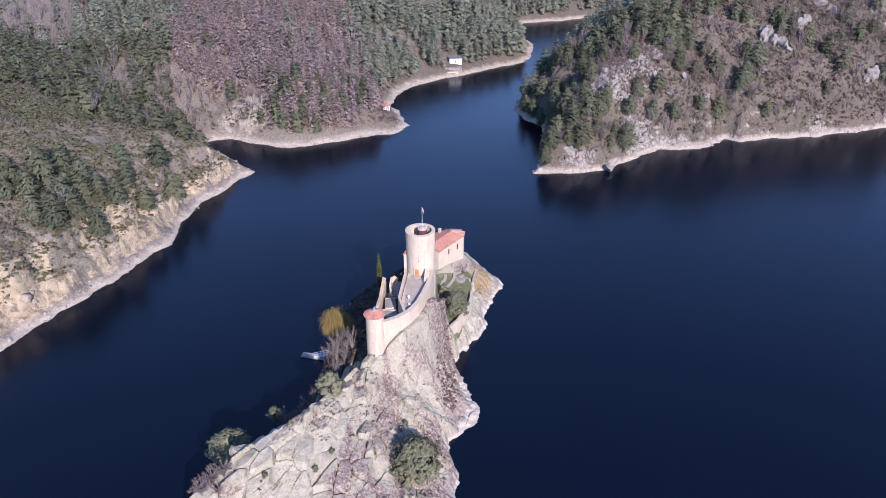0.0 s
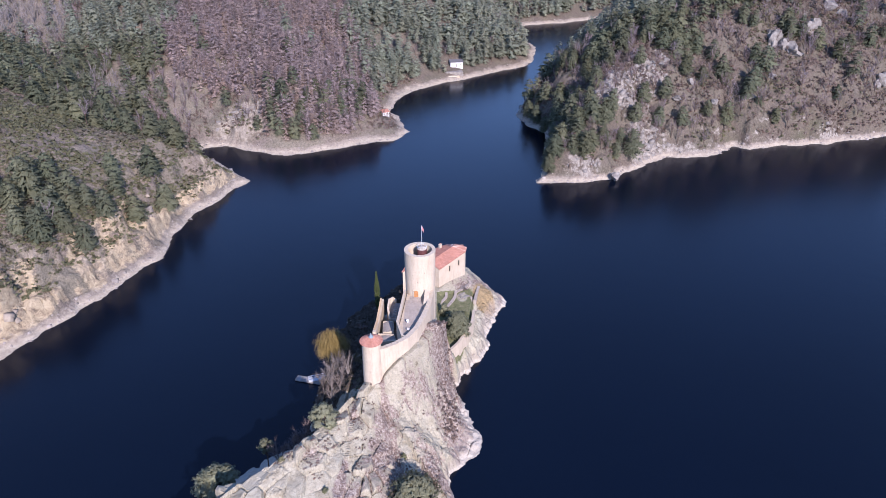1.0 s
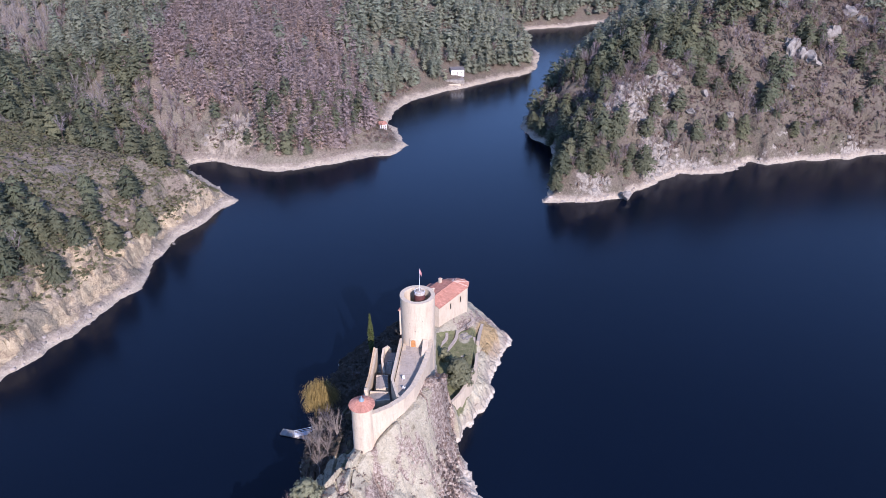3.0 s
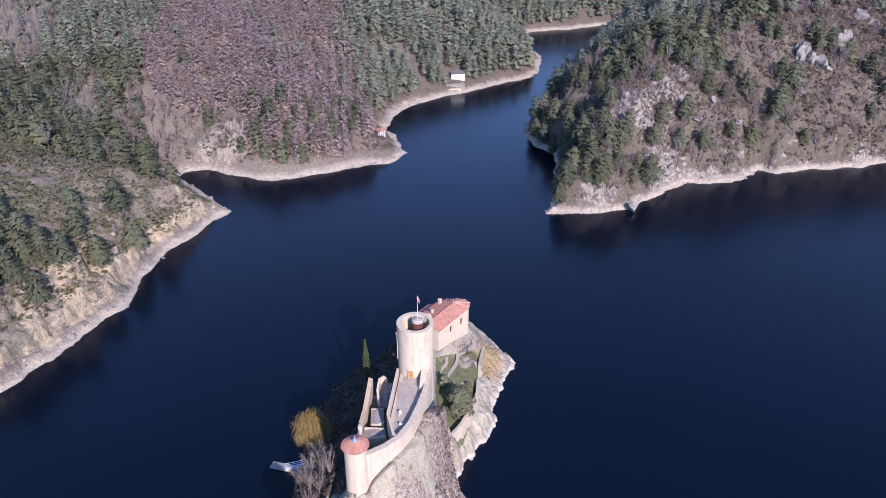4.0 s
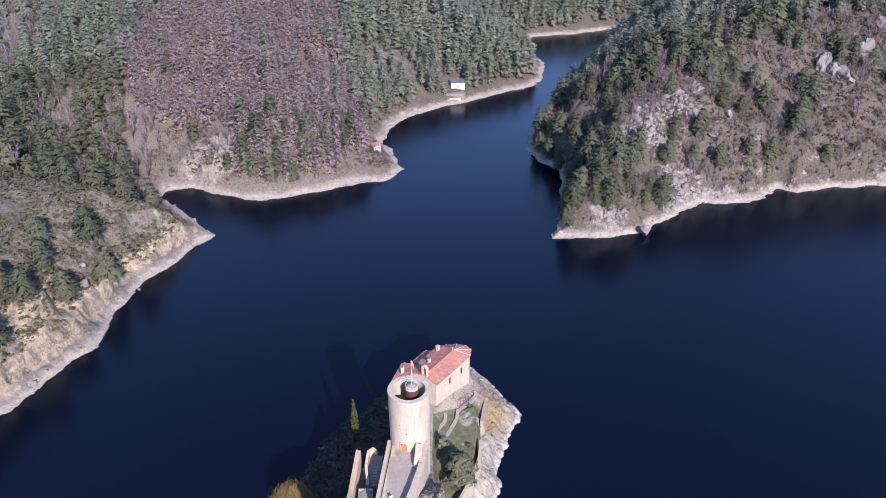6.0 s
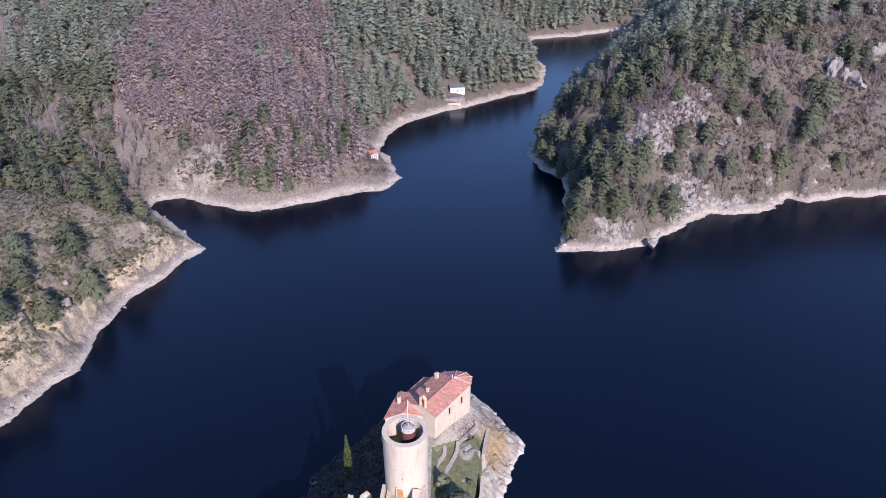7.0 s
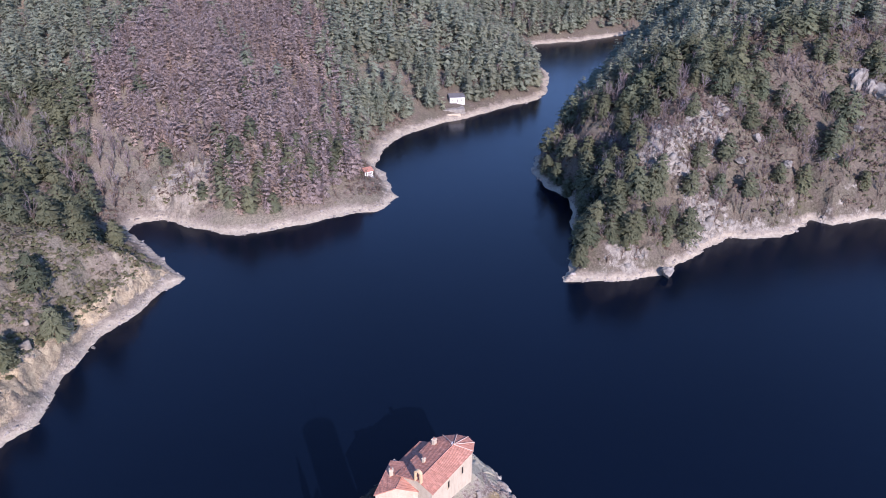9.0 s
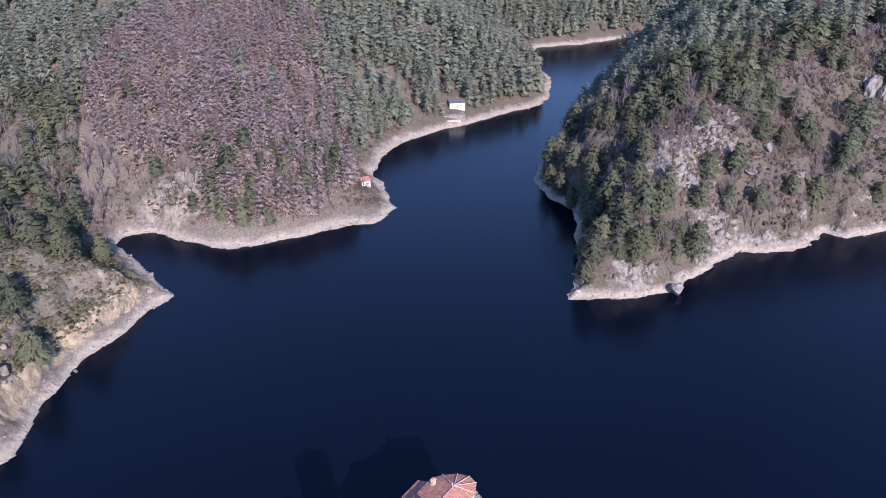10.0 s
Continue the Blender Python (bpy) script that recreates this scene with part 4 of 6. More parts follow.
def tiled(name, quad, parent, pitch=0.34, course=0.55, label=""):
    """A roof slope (eave a to b, ridge c to d above b and a): a bed, and rows of half-round tiles in courses."""
    a, b, c, d = (Vector(p) for p in quad)
    nrm = (b - a).cross(d - a if (d - a).length > 0.1 else c - a).normalized()
    if nrm.z < 0:
        nrm = -nrm
    bm = bmesh.new()
    top = [bm.verts.new(p + nrm * 0.02) for p in ((a, b, c, d) if (c - d).length > 0.05 else (a, b, c))]
    low = [bm.verts.new(p - nrm * 0.14) for p in ((a, b, c, d) if (c - d).length > 0.05 else (a, b, c))]
    bm.faces.new(top)
    bm.faces.new(low[::-1])
    for i in range(len(top)):
        bm.faces.new((top[i - 1], top[i], low[i], low[i - 1]))
    rr = random.Random(int(a.x * 10) + int(b.y * 7))
    n = max(2, int((b - a).length / pitch))
    for i in range(n):
        t = (i + 0.5) / n
        e, r = a.lerp(b, t), d.lerp(c, t)
        side = (b - a).normalized() * pitch * 0.42
        if (c - d).length < 0.05:
            side_r = side * 0.4
        else:
            side_r = side
        m = max(1, int((r - e).length / course))
        for j in range(m):
            p, q = e.lerp(r, j / m), e.lerp(r, (j + 1.08) / m)
            s0, s1 = side.lerp(side_r, j / m), side.lerp(side_r, min(1, (j + 1) / m))
            h0, h1 = 0.078 + rr.uniform(-0.012, 0.02), 0.06
            v = [bm.verts.new(x) for x in (p - s0 + nrm * 0.03, p - s0 * 0.4 + nrm * h0, p + s0 * 0.4 + nrm * h0, p + s0 + nrm * 0.03,
                                           q - s1 + nrm * 0.03, q - s1 * 0.4 + nrm * h1, q + s1 * 0.4 + nrm * h1, q + s1 + nrm * 0.03)]
            for f in ((0, 1, 5, 4), (1, 2, 6, 5), (2, 3, 7, 6), (0, 3, 2, 1)):
                bm.faces.new([v[k] for k in f])
    return part(name, bm, TILE, parent, label)


def ridge_row(parent, p, q, name="ridge_tiles"):
    p, q = Vector(p), Vector(q)
    bm = bmesh.new()
    n = max(2, int((q - p).length / 0.45))
    for i in range(n):
        a, b = p.lerp(q, i / n), p.lerp(q, (i + 1.05) / n)
        t = (b - a).normalized()
        s = t.cross(Vector((0, 0, 1))).normalized() * 0.12
        v = [bm.verts.new(x) for x in (a - s, a + Vector((0, 0, 0.13)), a + s, b - s, b + Vector((0, 0, 0.11)), b + s)]
        bm.faces.new((v[0], v[1], v[4], v[3]))
        bm.faces.new((v[1], v[2], v[5], v[4]))
        bm.faces.new((v[0], v[2], v[1]))
    return part(name, bm, TILE_PALE if name == "hip_tiles" else TILE, parent, "pale mortared hip tiles" if name == "hip_tiles" else "clay ridge tiles")


E, R = 18.6, 19.95
TOP = (12.2, 3.4)
tiled("roof_slope", [(-0.2, -0.35, E - 0.15), (14.2, -0.35, E - 0.15), (*TOP, R), (-0.2, 3.4, R)], chapel)
tiled("roof_slope", [(12.4, 9.15, 18.15), (-0.2, 9.15, 18.15), (-0.2, 3.4, R), (*TOP, R)], chapel)
grow = [(14.2, -0.35)] + [(12.2 + (x - 12.2) * 1.08, 3.4 + (y - 3.4) * 1.08) for x, y in APSE] + [(12.4, 9.15)]
eave_z = [E - 0.15] * (len(grow) - 2) + [18.3, 18.15]
for (p, pz), (q, qz) in zip(zip(grow, eave_z), list(zip(grow, eave_z))[1:]):
    tiled("apse_slope", [(*p, pz), (*q, qz), (*TOP, R), (*TOP, R)], chapel)
for p in grow[:-1]:
    ridge_row(chapel, (*p, E), (*TOP, R + 0.08), "hip_tiles")
ridge_row(chapel, (-0.2, 3.4, R + 0.06), (*TOP, R + 0.08))
for x, zz in ((5.6, 15.2), (10.6, 15.0)):
    bm = bmesh.new()
    box(bm, (x - 0.32, -0.03, zz), (x + 0.32, 0.2, zz + 1.9))
    win = part("window", bm, DARK, chapel, "tall narrow dark window")
    bm = bmesh.new()
    for sx in (-0.42, 0.32):
        box(bm, (x + sx, -0.08, zz - 0.1), (x + sx + 0.1, 0.1, zz + 2.0))
    box(bm, (x - 0.42, -0.08, zz + 1.9), (x + 0.42, 0.1, zz + 2.08))
    part("window_frame", bm, STONE, win)
    bm = bmesh.new()
    box(bm, (x - 0.5, -0.14, zz - 0.2), (x + 0.5, 0.1, zz - 0.05))
    part("sill", bm, STONE, win)
# bell gable over the west end
bm = bmesh.new()
box(bm, (-0.3, 2.55, 19.6), (0.35, 2.95, 22.0), bevel=0.05)
box(bm, (-0.3, 3.85, 19.6), (0.35, 4.25, 22.0), bevel=0.05)
outer, inner = [], []
for i in range(9):
    a = math.pi * i / 8
    outer.append((3.4 + 0.85 * math.cos(a), 21.9 + 0.85 * math.sin(a)))
    inner.append((3.4 + 0.45 * math.cos(a), 21.9 + 0.45 * math.sin(a)))
for i in range(8):
    f = [bm.verts.new((x, *p)) for x in (-0.3, 0.35) for p in (outer[i], outer[i + 1], inner[i + 1], inner[i])]
    for k in ((0, 1, 2, 3), (7, 6, 5, 4), (0, 4, 5, 1), (2, 6, 7, 3), (1, 5, 6, 2), (0, 3, 7, 4)):
        bm.faces.new([f[j] for j in k])
part("bell_gable", bm, OCHRE, chapel, "small ochre arched bell gable")
bell = part("bell", ring_solid([(0.28, 21.1), (0.2, 21.3), (0.14, 21.6), (0.03, 21.7)], 12), RUST, chapel)
bell.location = (0.02, 3.4, 0)


def chimney(parent, x, y, z0, z1, w=0.6):
    bm = bmesh.new()
    box(bm, (x - w / 2, y - w / 2, z0), (x + w / 2, y + w / 2, z1), bevel=0.04)
    box(bm, (x - w / 2 - 0.1, y - w / 2 - 0.1, z1 - 0.22), (x + w / 2 + 0.1, y + w / 2 + 0.1, z1 - 0.08), bevel=0.03)
    c = part("chimney", bm, STONE, parent, "pale rendered chimney")
    bm = bmesh.new()
    box(bm, (x - w / 4, y - w / 4, z1), (x + w / 4, y + w / 4, z1 + 0.18), bevel=0.04)
    part("pot", bm, TILE, c)


chimney(chapel, 11.0, 7.6, 17.6, 20.2, 0.8)
chimney(chapel, 5.2, 6.0, 18.4, 20.3)
bm = bmesh.new()
box(bm, (11.62, 3.36, R), (11.7, 3.44, R + 1.3))
box(bm, (11.3, 3.38, R + 0.9), (12.0, 3.42, R + 0.95))
part("aerial", bm, ALU, chapel)
# aisle on the lake side
bm = bmesh.new()
prism(bm, [(1.6, 8.82), (12.2, 8.82), (11.6, 11.8), (1.6, 11.8)], 4.0, 16.4)
part("aisle_wall", bm, STONE, chapel)
tiled("aisle_roof", [(11.8, 12.1, 16.3), (1.4, 12.1, 16.3), (1.4, 8.85, 17.3), (12.4, 8.85, 17.3)], chapel)
# west wing in front of the gable
WING = Matrix.Translation((-13.0, 201.0, 0)) @ Matrix.Rotation(radians(6), 4, "Z")
wing = thing("house_wing", "low pale house wing with a red tiled gable roof", "house")
wing.matrix_world = WING
bm = bmesh.new()
prism(bm, [(0.2, 0), (8.7, 0), (9.6, 3.6), (4.4, 9.2), (3.2, 8.0)], 6, 16.9)
part("wall", bm, STONE, wing)
bm = bmesh.new()
prism(bm, [(0.25, 0.02), (8.65, 0.02), (8.65, 0.3), (0.25, 0.3)], 16.9, 16.95)
g = [bm.verts.new(p) for p in ((0.2, 0.0, 16.9), (8.7, 0.0, 16.9), (4.35, 0.0, 18.25), (0.2, 0.35, 16.9), (8.7, 0.35, 16.9), (4.35, 0.35, 18.25))]
for f in ((0, 1, 2), (3, 5, 4), (0, 2, 5, 3), (1, 4, 5, 2)):
    bm.faces.new([g[i] for i in f])
part("gable", bm, STONE, wing)
tiled("roof_slope", [(3.6, 8.9, 16.85), (-0.2, -0.25, 16.85), (4.35, -0.25, 18.35), (7.4, 6.6, 18.35)], wing)
tiled("roof_slope", [(9.0, -0.25, 16.85), (9.9, 3.7, 16.95), (7.4, 6.6, 18.35), (4.35, -0.25, 18.35)], wing)
ridge_row(wing, (4.35, -0.25, 18.42), (7.4, 6.6, 18.42))
chimney(wing, 3.6, 4.2, 16.8, 19.2, 0.8)
for x, z, w, h in ((2.2, 13.4, 0.8, 1.3), (6.0, 13.4, 0.8, 1.3)):
    bm = bmesh.new()
    box(bm, (x - w / 2, -0.03, z), (x + w / 2, 0.2, z + h))
    part("window", bm, DARK, wing, "small dark window")
bm = bmesh.new()
box(bm, (8.9, 0.5, 11.0), (9.3, 1.8, 13.4))
part("door", bm, DARK, wing, "dark doorway")

# ---- landing stage ----
pontoon = thing("pontoon", "weathered grey planked floating pontoon", "pontoon", (-37.6, 168.6, 0), -14)
bm = bmesh.new()
box(bm, (-4.4, -1.0, -0.25), (4.4, 1.0, 0.3), bevel=0.08)
part("float", bm, PLANK, pontoon)
for k in range(28):
    bm = bmesh.new()
    box(bm, (-4.4 + k * 0.315, -1.05, 0.3), (-4.4 + k * 0.315 + 0.29, 1.05, 0.36))
    part("plank", bm, PLANK, pontoon)
gangway = thing("gangway", "pale railed metal gangway from pontoon to shore", "gangway", (-35.6, 168.7, 0.42), 18)
bm = bmesh.new()
box(bm, (-2.6, -0.55, 0.1), (3.4, 0.55, 0.2))
part("deck", bm, ALU, gangway)
for sy in (-0.55, 0.55):
    bm = bmesh.new()
    for h in (0.6, 1.15):
        box(bm, (-2.6, sy - 0.05, 0.1 + h), (3.4, sy + 0.05, 0.2 + h))
    part("handrail", bm, ALU, gangway)
    for k in range(7):
        bm = bmesh.new()
        box(bm, (-2.6 + k * 0.99, sy - 0.035, 0.1), (-2.53 + k * 0.99, sy + 0.035, 1.25))
        part("baluster", bm, ALU, gangway)


# ---- trees ----
class Soup:
    """Triangles of trunks (0) and foliage (1), gathered as arrays, with a normal for each corner point."""

    def __init__(self):
        self.co, self.tri, self.mat, self.nor, self.n = [], [], [], [], 0

    def add(self, co, tri, mat, nor=None):
        co, tri = np.asarray(co, float), np.asarray(tri, int)
        if nor is None:
            flat = np.cross(co[tri[:, 1]] - co[tri[:, 0]], co[tri[:, 2]] - co[tri[:, 0]])
            nor = np.zeros(co.shape)
            for k in range(3):
                np.add.at(nor, tri[:, k], flat)
        self.co.append(co)
        self.tri.append(tri + self.n)
        self.mat.append(np.full(len(tri), mat))
        self.nor.append(nor / (np.linalg.norm(nor, axis=1)[:, None] + 1e-9))
        self.n += len(co)

    def arrays(self):
        return np.concatenate(self.co), np.concatenate(self.tri), np.concatenate(self.mat), np.concatenate(self.nor)


def limb(soup, a, b, ra, rb, sides=4, mat=0):
    a, b = np.asarray(a, float), np.asarray(b, float)
    w = (b - a) / (np.linalg.norm(b - a) + 1e-9)
    u = np.cross(w, (0.31, 0.95, 0.1))
    u /= np.linalg.norm(u) + 1e-9
    v = np.cross(w, u)
    ang = np.arange(sides) * 2 * np.pi / sides
    circ = np.cos(ang)[:, None] * u + np.sin(ang)[:, None] * v
    k = np.arange(sides)
    j = (k + 1) % sides
    tri = np.concatenate([np.stack([k, j, j + sides], 1), np.stack([k, j + sides, k + sides], 1)])
    soup.add(np.concatenate([a + circ * ra, b + circ * rb]), tri, mat)


def tufts(soup, r, centres, size, flat=0.5, mat=1):
    """Loose triangles, mostly lying flat, one at each centre."""
    n = len(centres)
    nrm = r.normal(size=(n, 3)) * (1, 1, 0.6)
    nrm[:, 2] += flat * 2
    nrm /= np.linalg.norm(nrm, axis=1)[:, None]
    u = np.cross(nrm, r.normal(size=(n, 3)))
    u /= np.linalg.norm(u, axis=1)[:, None]
    v = np.cross(nrm, u)
    s = (size * r.uniform(0.55, 1.25, n))[:, None]
    p = [centres + u * s, centres - u * s * 0.55 + v * s * 0.75, centres - u * s * 0.55 - v * s * 0.75]
    co = np.stack(p, 1).reshape(-1, 3)
    soup.add(co, np.arange(3 * n).reshape(-1, 3), mat)


def threads(soup, r, starts, ends, width, mat=1):
    """Thin long triangles: twigs."""
    n = len(starts)
    w = ends - starts
    side = np.cross(w, r.normal(size=(n, 3)))
    side /= np.linalg.norm(side, axis=1)[:, None] + 1e-9
    co = np.stack([starts - side * width, starts + side * width, ends], 1).reshape(-1, 3)
    soup.add(co, np.arange(3 * n).reshape(-1, 3), mat)


def sprays(soup, r, centres, normals, size, count=6, slim=0.3, spread=0.6, mat=1):
    """Clumps of slim leaf or needle triangles round each centre, facing roughly along its normal and lit as one soft clump."""
    c, nrm = np.asarray(centres, float), np.asarray(normals, float)
    n = len(c)
    size = np.broadcast_to(np.asarray(size, float), (n,))
    nrm = nrm / (np.linalg.norm(nrm, axis=1)[:, None] + 1e-9)
    c, nrm, size = np.repeat(c, count, 0), np.repeat(nrm, count, 0), np.repeat(size, count)
    m = n * count
    off = r.normal(size=(m, 3))
    off /= np.linalg.norm(off, axis=1)[:, None]
    off *= r.random((m, 1)) ** 0.5
    soft = nrm + off * 0.55
    soft /= np.linalg.norm(soft, axis=1)[:, None]
    c = c + off * (size * spread)[:, None] * (1, 1, 0.6)
    face = soft + r.normal(size=(m, 3)) * 0.38
    face /= np.linalg.norm(face, axis=1)[:, None]
    u = np.cross(face, r.normal(size=(m, 3)))
    u /= np.linalg.norm(u, axis=1)[:, None] + 1e-9
    v = np.cross(face, u)
    half = (size * r.uniform(0.6, 1.15, m) * 0.62)[:, None]
    wide = half * slim * r.uniform(0.8, 1.5, (m, 1)) * 2
    co = np.stack([c + u * half, c - u * half + v * wide, c - u * half - v * wide], 1).reshape(-1, 3)
    soup.add(co, np.arange(3 * m).reshape(-1, 3), mat, np.repeat(soft, 3, 0))


def pine_shape(seed, height=12.0, radius=3.0, bare=0.2, layers=6, boughs=6, spire=0.7, teeth=5, cover=0.62, fringe=0, wood=0.0, lift=0.0):
    """A conifer: tapered stem, and tiers of ragged fan-shaped boughs, with a fringe of loose sprays."""
    r = np.random.default_rng(seed)
    s = Soup()
    bend = r.normal(size=2) * 0.35
    stem = lambda t: np.array([bend[0] * t * t, bend[1] * t * t, height * t])
    for k in range(3):
        limb(s, stem(k / 3), stem((k + 1) / 3 * 0.98), 0.22 * (1 - k / 3.4), 0.22 * (1 - (k + 1) / 3.4), 4)
    up = np.array([0, 0, 1.0])
    co, nor, tri, tips, outs = [], [], [], [], []
    lean = r.uniform(0, 6.28)
    for i in range(layers):
        q = np.clip((i + r.uniform(-0.25, 0.25)) / (layers - 0.3), 0, 0.97)
        rad = radius * min(1.0, 0.7 + q * 1.4) * (1 - q ** 1.7) ** spire * r.uniform(0.8, 1.15) + 0.25
        m = max(3, int(round(boughs * (0.5 + 0.5 * rad / radius))))
        for a in r.uniform(0, 6.28) + np.arange(m) * 6.28 / m + r.normal(size=m) * 0.25:
            t = bare + (1 - bare) * np.clip(q + r.uniform(-0.55, 0.55) / layers, 0, 0.99)
            reach = rad * r.uniform(0.65, 1.12) * (1 + 0.2 * math.cos(a - lean))
            rise = reach * (lift - 0.12 + 0.45 * q + r.normal() * 0.08)
            root = stem(min(t, 0.985))
            half = cover * 6.28 / m * r.uniform(0.75, 1.1)
            if r.random() < wood:
                limb(s, root, root + np.array([math.cos(a), math.sin(a), 0]) * reach * 0.8 + up * rise * 0.8, 0.06, 0.025, 3)
            base = len(co)
            co.append(root + np.array([math.cos(a), math.sin(a), 0]) * reach * 0.1 + up * 0.16 * reach)
            nor.append(up + 0.35 * np.array([math.cos(a), math.sin(a), 0]))
            for j in range(teeth + 1):
                b = a + half * (2 * j / teeth - 1) + r.normal() * 0.06
                far = reach * (r.uniform(0.9, 1.15) if j % 2 else r.uniform(0.55, 0.85))
                way = np.array([math.cos(b), math.sin(b), 0])
                co.append(root + way * far + up * (rise * far / reach - 0.22 * abs(b - a) * reach + r.normal() * 0.07 * reach))
                nor.append(way * 0.85 + up * 0.85 + r.normal(size=3) * 0.12)
                if j:
                    tri.append((base, base + j, base + j + 1))
                if j % 2:
                    tips.append(co[-1])
                    outs.append(nor[-1])
    s.add(np.array(co), np.array(tri), 1, np.array(nor))
    if fringe:
        sprays(s, r, tips, outs, radius * 0.17, fringe, 0.22, 0.8)
    return s.arrays()


def bare_shape(seed, height=9.0, radius=2.6, limbs=9, twigs=150, width=0.035, upright=0.6):
    """A leafless broadleaf: forked stem, limbs, and a haze of twigs."""
    r = np.random.default_rng(seed)
    s = Soup()
    fork = np.array([r.normal() * 0.2, r.normal() * 0.2, height * r.uniform(0.2, 0.4)])
    limb(s, (0, 0, -0.3), fork, 0.16, 0.12, 5)
    tips = []
    for i in range(limbs):
        a = 6.28 * i / limbs + r.normal() * 0.3
        reach = radius * r.uniform(0.35, 0.9)
        tip = np.array([math.cos(a) * reach, math.sin(a) * reach, height * r.uniform(0.62, 1.0)])
        mid = fork * 0.5 + tip * 0.5 + r.normal(size=3) * 0.25 + (0, 0, 0.15 * height * (1 - upright))
        limb(s, fork, mid, 0.09, 0.055, 3)
        limb(s, mid, tip, 0.055, 0.02, 3)
        tips += [(fork, mid), (mid, tip), (mid, tip)]
    base, ends = [], []
    for k in range(twigs):
        p, q = tips[r.integers(len(tips))]
        c = p + (q - p) * r.uniform(0.25, 1.0)
        out = np.array([c[0], c[1], 0]) / (np.hypot(c[0], c[1]) + 0.3)
        w = out * r.uniform(0.2, 0.9) + r.normal(size=3) * 0.5 + (0, 0, upright)
        base.append(c)
        ends.append(c + w / np.linalg.norm(w) * r.uniform(0.7, 1.8) * height / 9)
    threads(s, r, np.array(base), np.array(ends), width)
    return s.arrays()


def shrub_shape(seed, radius=0.9, height=0.7, per=3, size=0.6, count=5):
    """A low shrub of a few leafy clumps."""
    r = np.random.default_rng(seed)
    s = Soup()
    a, q = r.uniform(0, 6.28, per), np.sqrt(r.random(per)) * 0.75
    way = np.stack([np.cos(a), np.sin(a), np.zeros(per)], 1)
    c = way * (q * radius)[:, None] + np.stack([np.zeros(per), np.zeros(per), height * (1 - 0.5 * q) * r.uniform(0.45, 0.8, per)], 1)
    sprays(s, r, c, way * (0.6 * q)[:, None] + (0, 0, 1.0), size * r.uniform(0.75, 1.3, per), count, 0.42, 0.7)
    return s.arrays()


def soup_mesh(name, co, tri, mat, mats, nor=None):
    me = bpy.data.meshes.new(name)
    me.vertices.add(len(co))
    me.vertices.foreach_set("co", co.astype(np.float32).ravel())
    me.loops.add(tri.size)
    me.loops.foreach_set("vertex_index", tri.astype(np.int32).ravel())
    me.polygons.add(len(tri))
    me.polygons.foreach_set("loop_start", np.arange(0, tri.size, 3, dtype=np.int32))
    for m in mats:
        me.materials.append(m)
    if len(mats) > 1:
        me.polygons.foreach_set("material_index", mat.astype(np.int32))
    if nor is not None:
        me.attributes.new("custom_normal", "FLOAT_VECTOR", "POINT").data.foreach_set("vector", nor.astype(np.float32).ravel())
    me.update(calc_edges=True)
    return me


def scatter(name, shapes, spots, mats, label, category):
    """One mesh of many plants: spots are rows of x, y, z, size, turn."""
    cos, tris, ms, shades, nors, n = [], [], [], [], [], 0
    pick = np.random.default_rng(len(spots)).integers(len(shapes), size=len(spots))
    for k, (co, tri, mat, *nor) in enumerate(shapes):
        sp = spots[pick == k]
        if not len(sp):
            continue
        c, s = np.cos(sp[:, 4])[:, None], np.sin(sp[:, 4])[:, None]
        z = sp[:, 3][:, None]
        x = (co[None, :, 0] * c - co[None, :, 1] * s) * z + sp[:, 0][:, None]
        y = (co[None, :, 0] * s + co[None, :, 1] * c) * z + sp[:, 1][:, None]
        h = co[None, :, 2] * z + sp[:, 2][:, None]
        cos.append(np.stack([x, y, h], -1).reshape(-1, 3))
        if nor:
            a, b = nor[0][None, :, 0], nor[0][None, :, 1]
            nors.append(np.stack([a * c - b * s, a * s + b * c, np.broadcast_to(nor[0][None, :, 2], x.shape)], -1).reshape(-1, 3))
        tris.append((tri[None] + (np.arange(len(sp)) * len(co))[:, None, None]).reshape(-1, 3) + n)
        ms.append(np.tile(mat, len(sp)))
        n += len(sp) * len(co)
        shades.append(np.repeat(np.random.default_rng(k + len(sp)).random(len(sp)), len(co)))
    me = soup_mesh(name, np.concatenate(cos), np.concatenate(tris), np.concatenate(ms), mats, np.concatenate(nors) if nors else None)
    me.attributes.new("plant", "FLOAT", "POINT").data.foreach_set("value", np.concatenate(shades).astype(np.float32))
    return tagged(new(name, me), label, category, kind="stuff")


def tree_thing(name, shape, mats, label, category, m, group=""):
    """A tree as a thing: its trunk and its crown."""
    co, tri, mat, nor = shape
    ob = tagged(new(name), label, category, group)
    for key, k in (("trunk", 0), ("crown", 1)):
        t = tri[mat == k]
        if not len(t):
            continue
        used, inv = np.unique(t, return_inverse=True)
        child = new(key, soup_mesh(key, co[used], inv.reshape(-1, 3), np.zeros(len(t)), [mats[k]], nor[used]))
        child.parent = ob
    ob.matrix_basis = m
    return ob


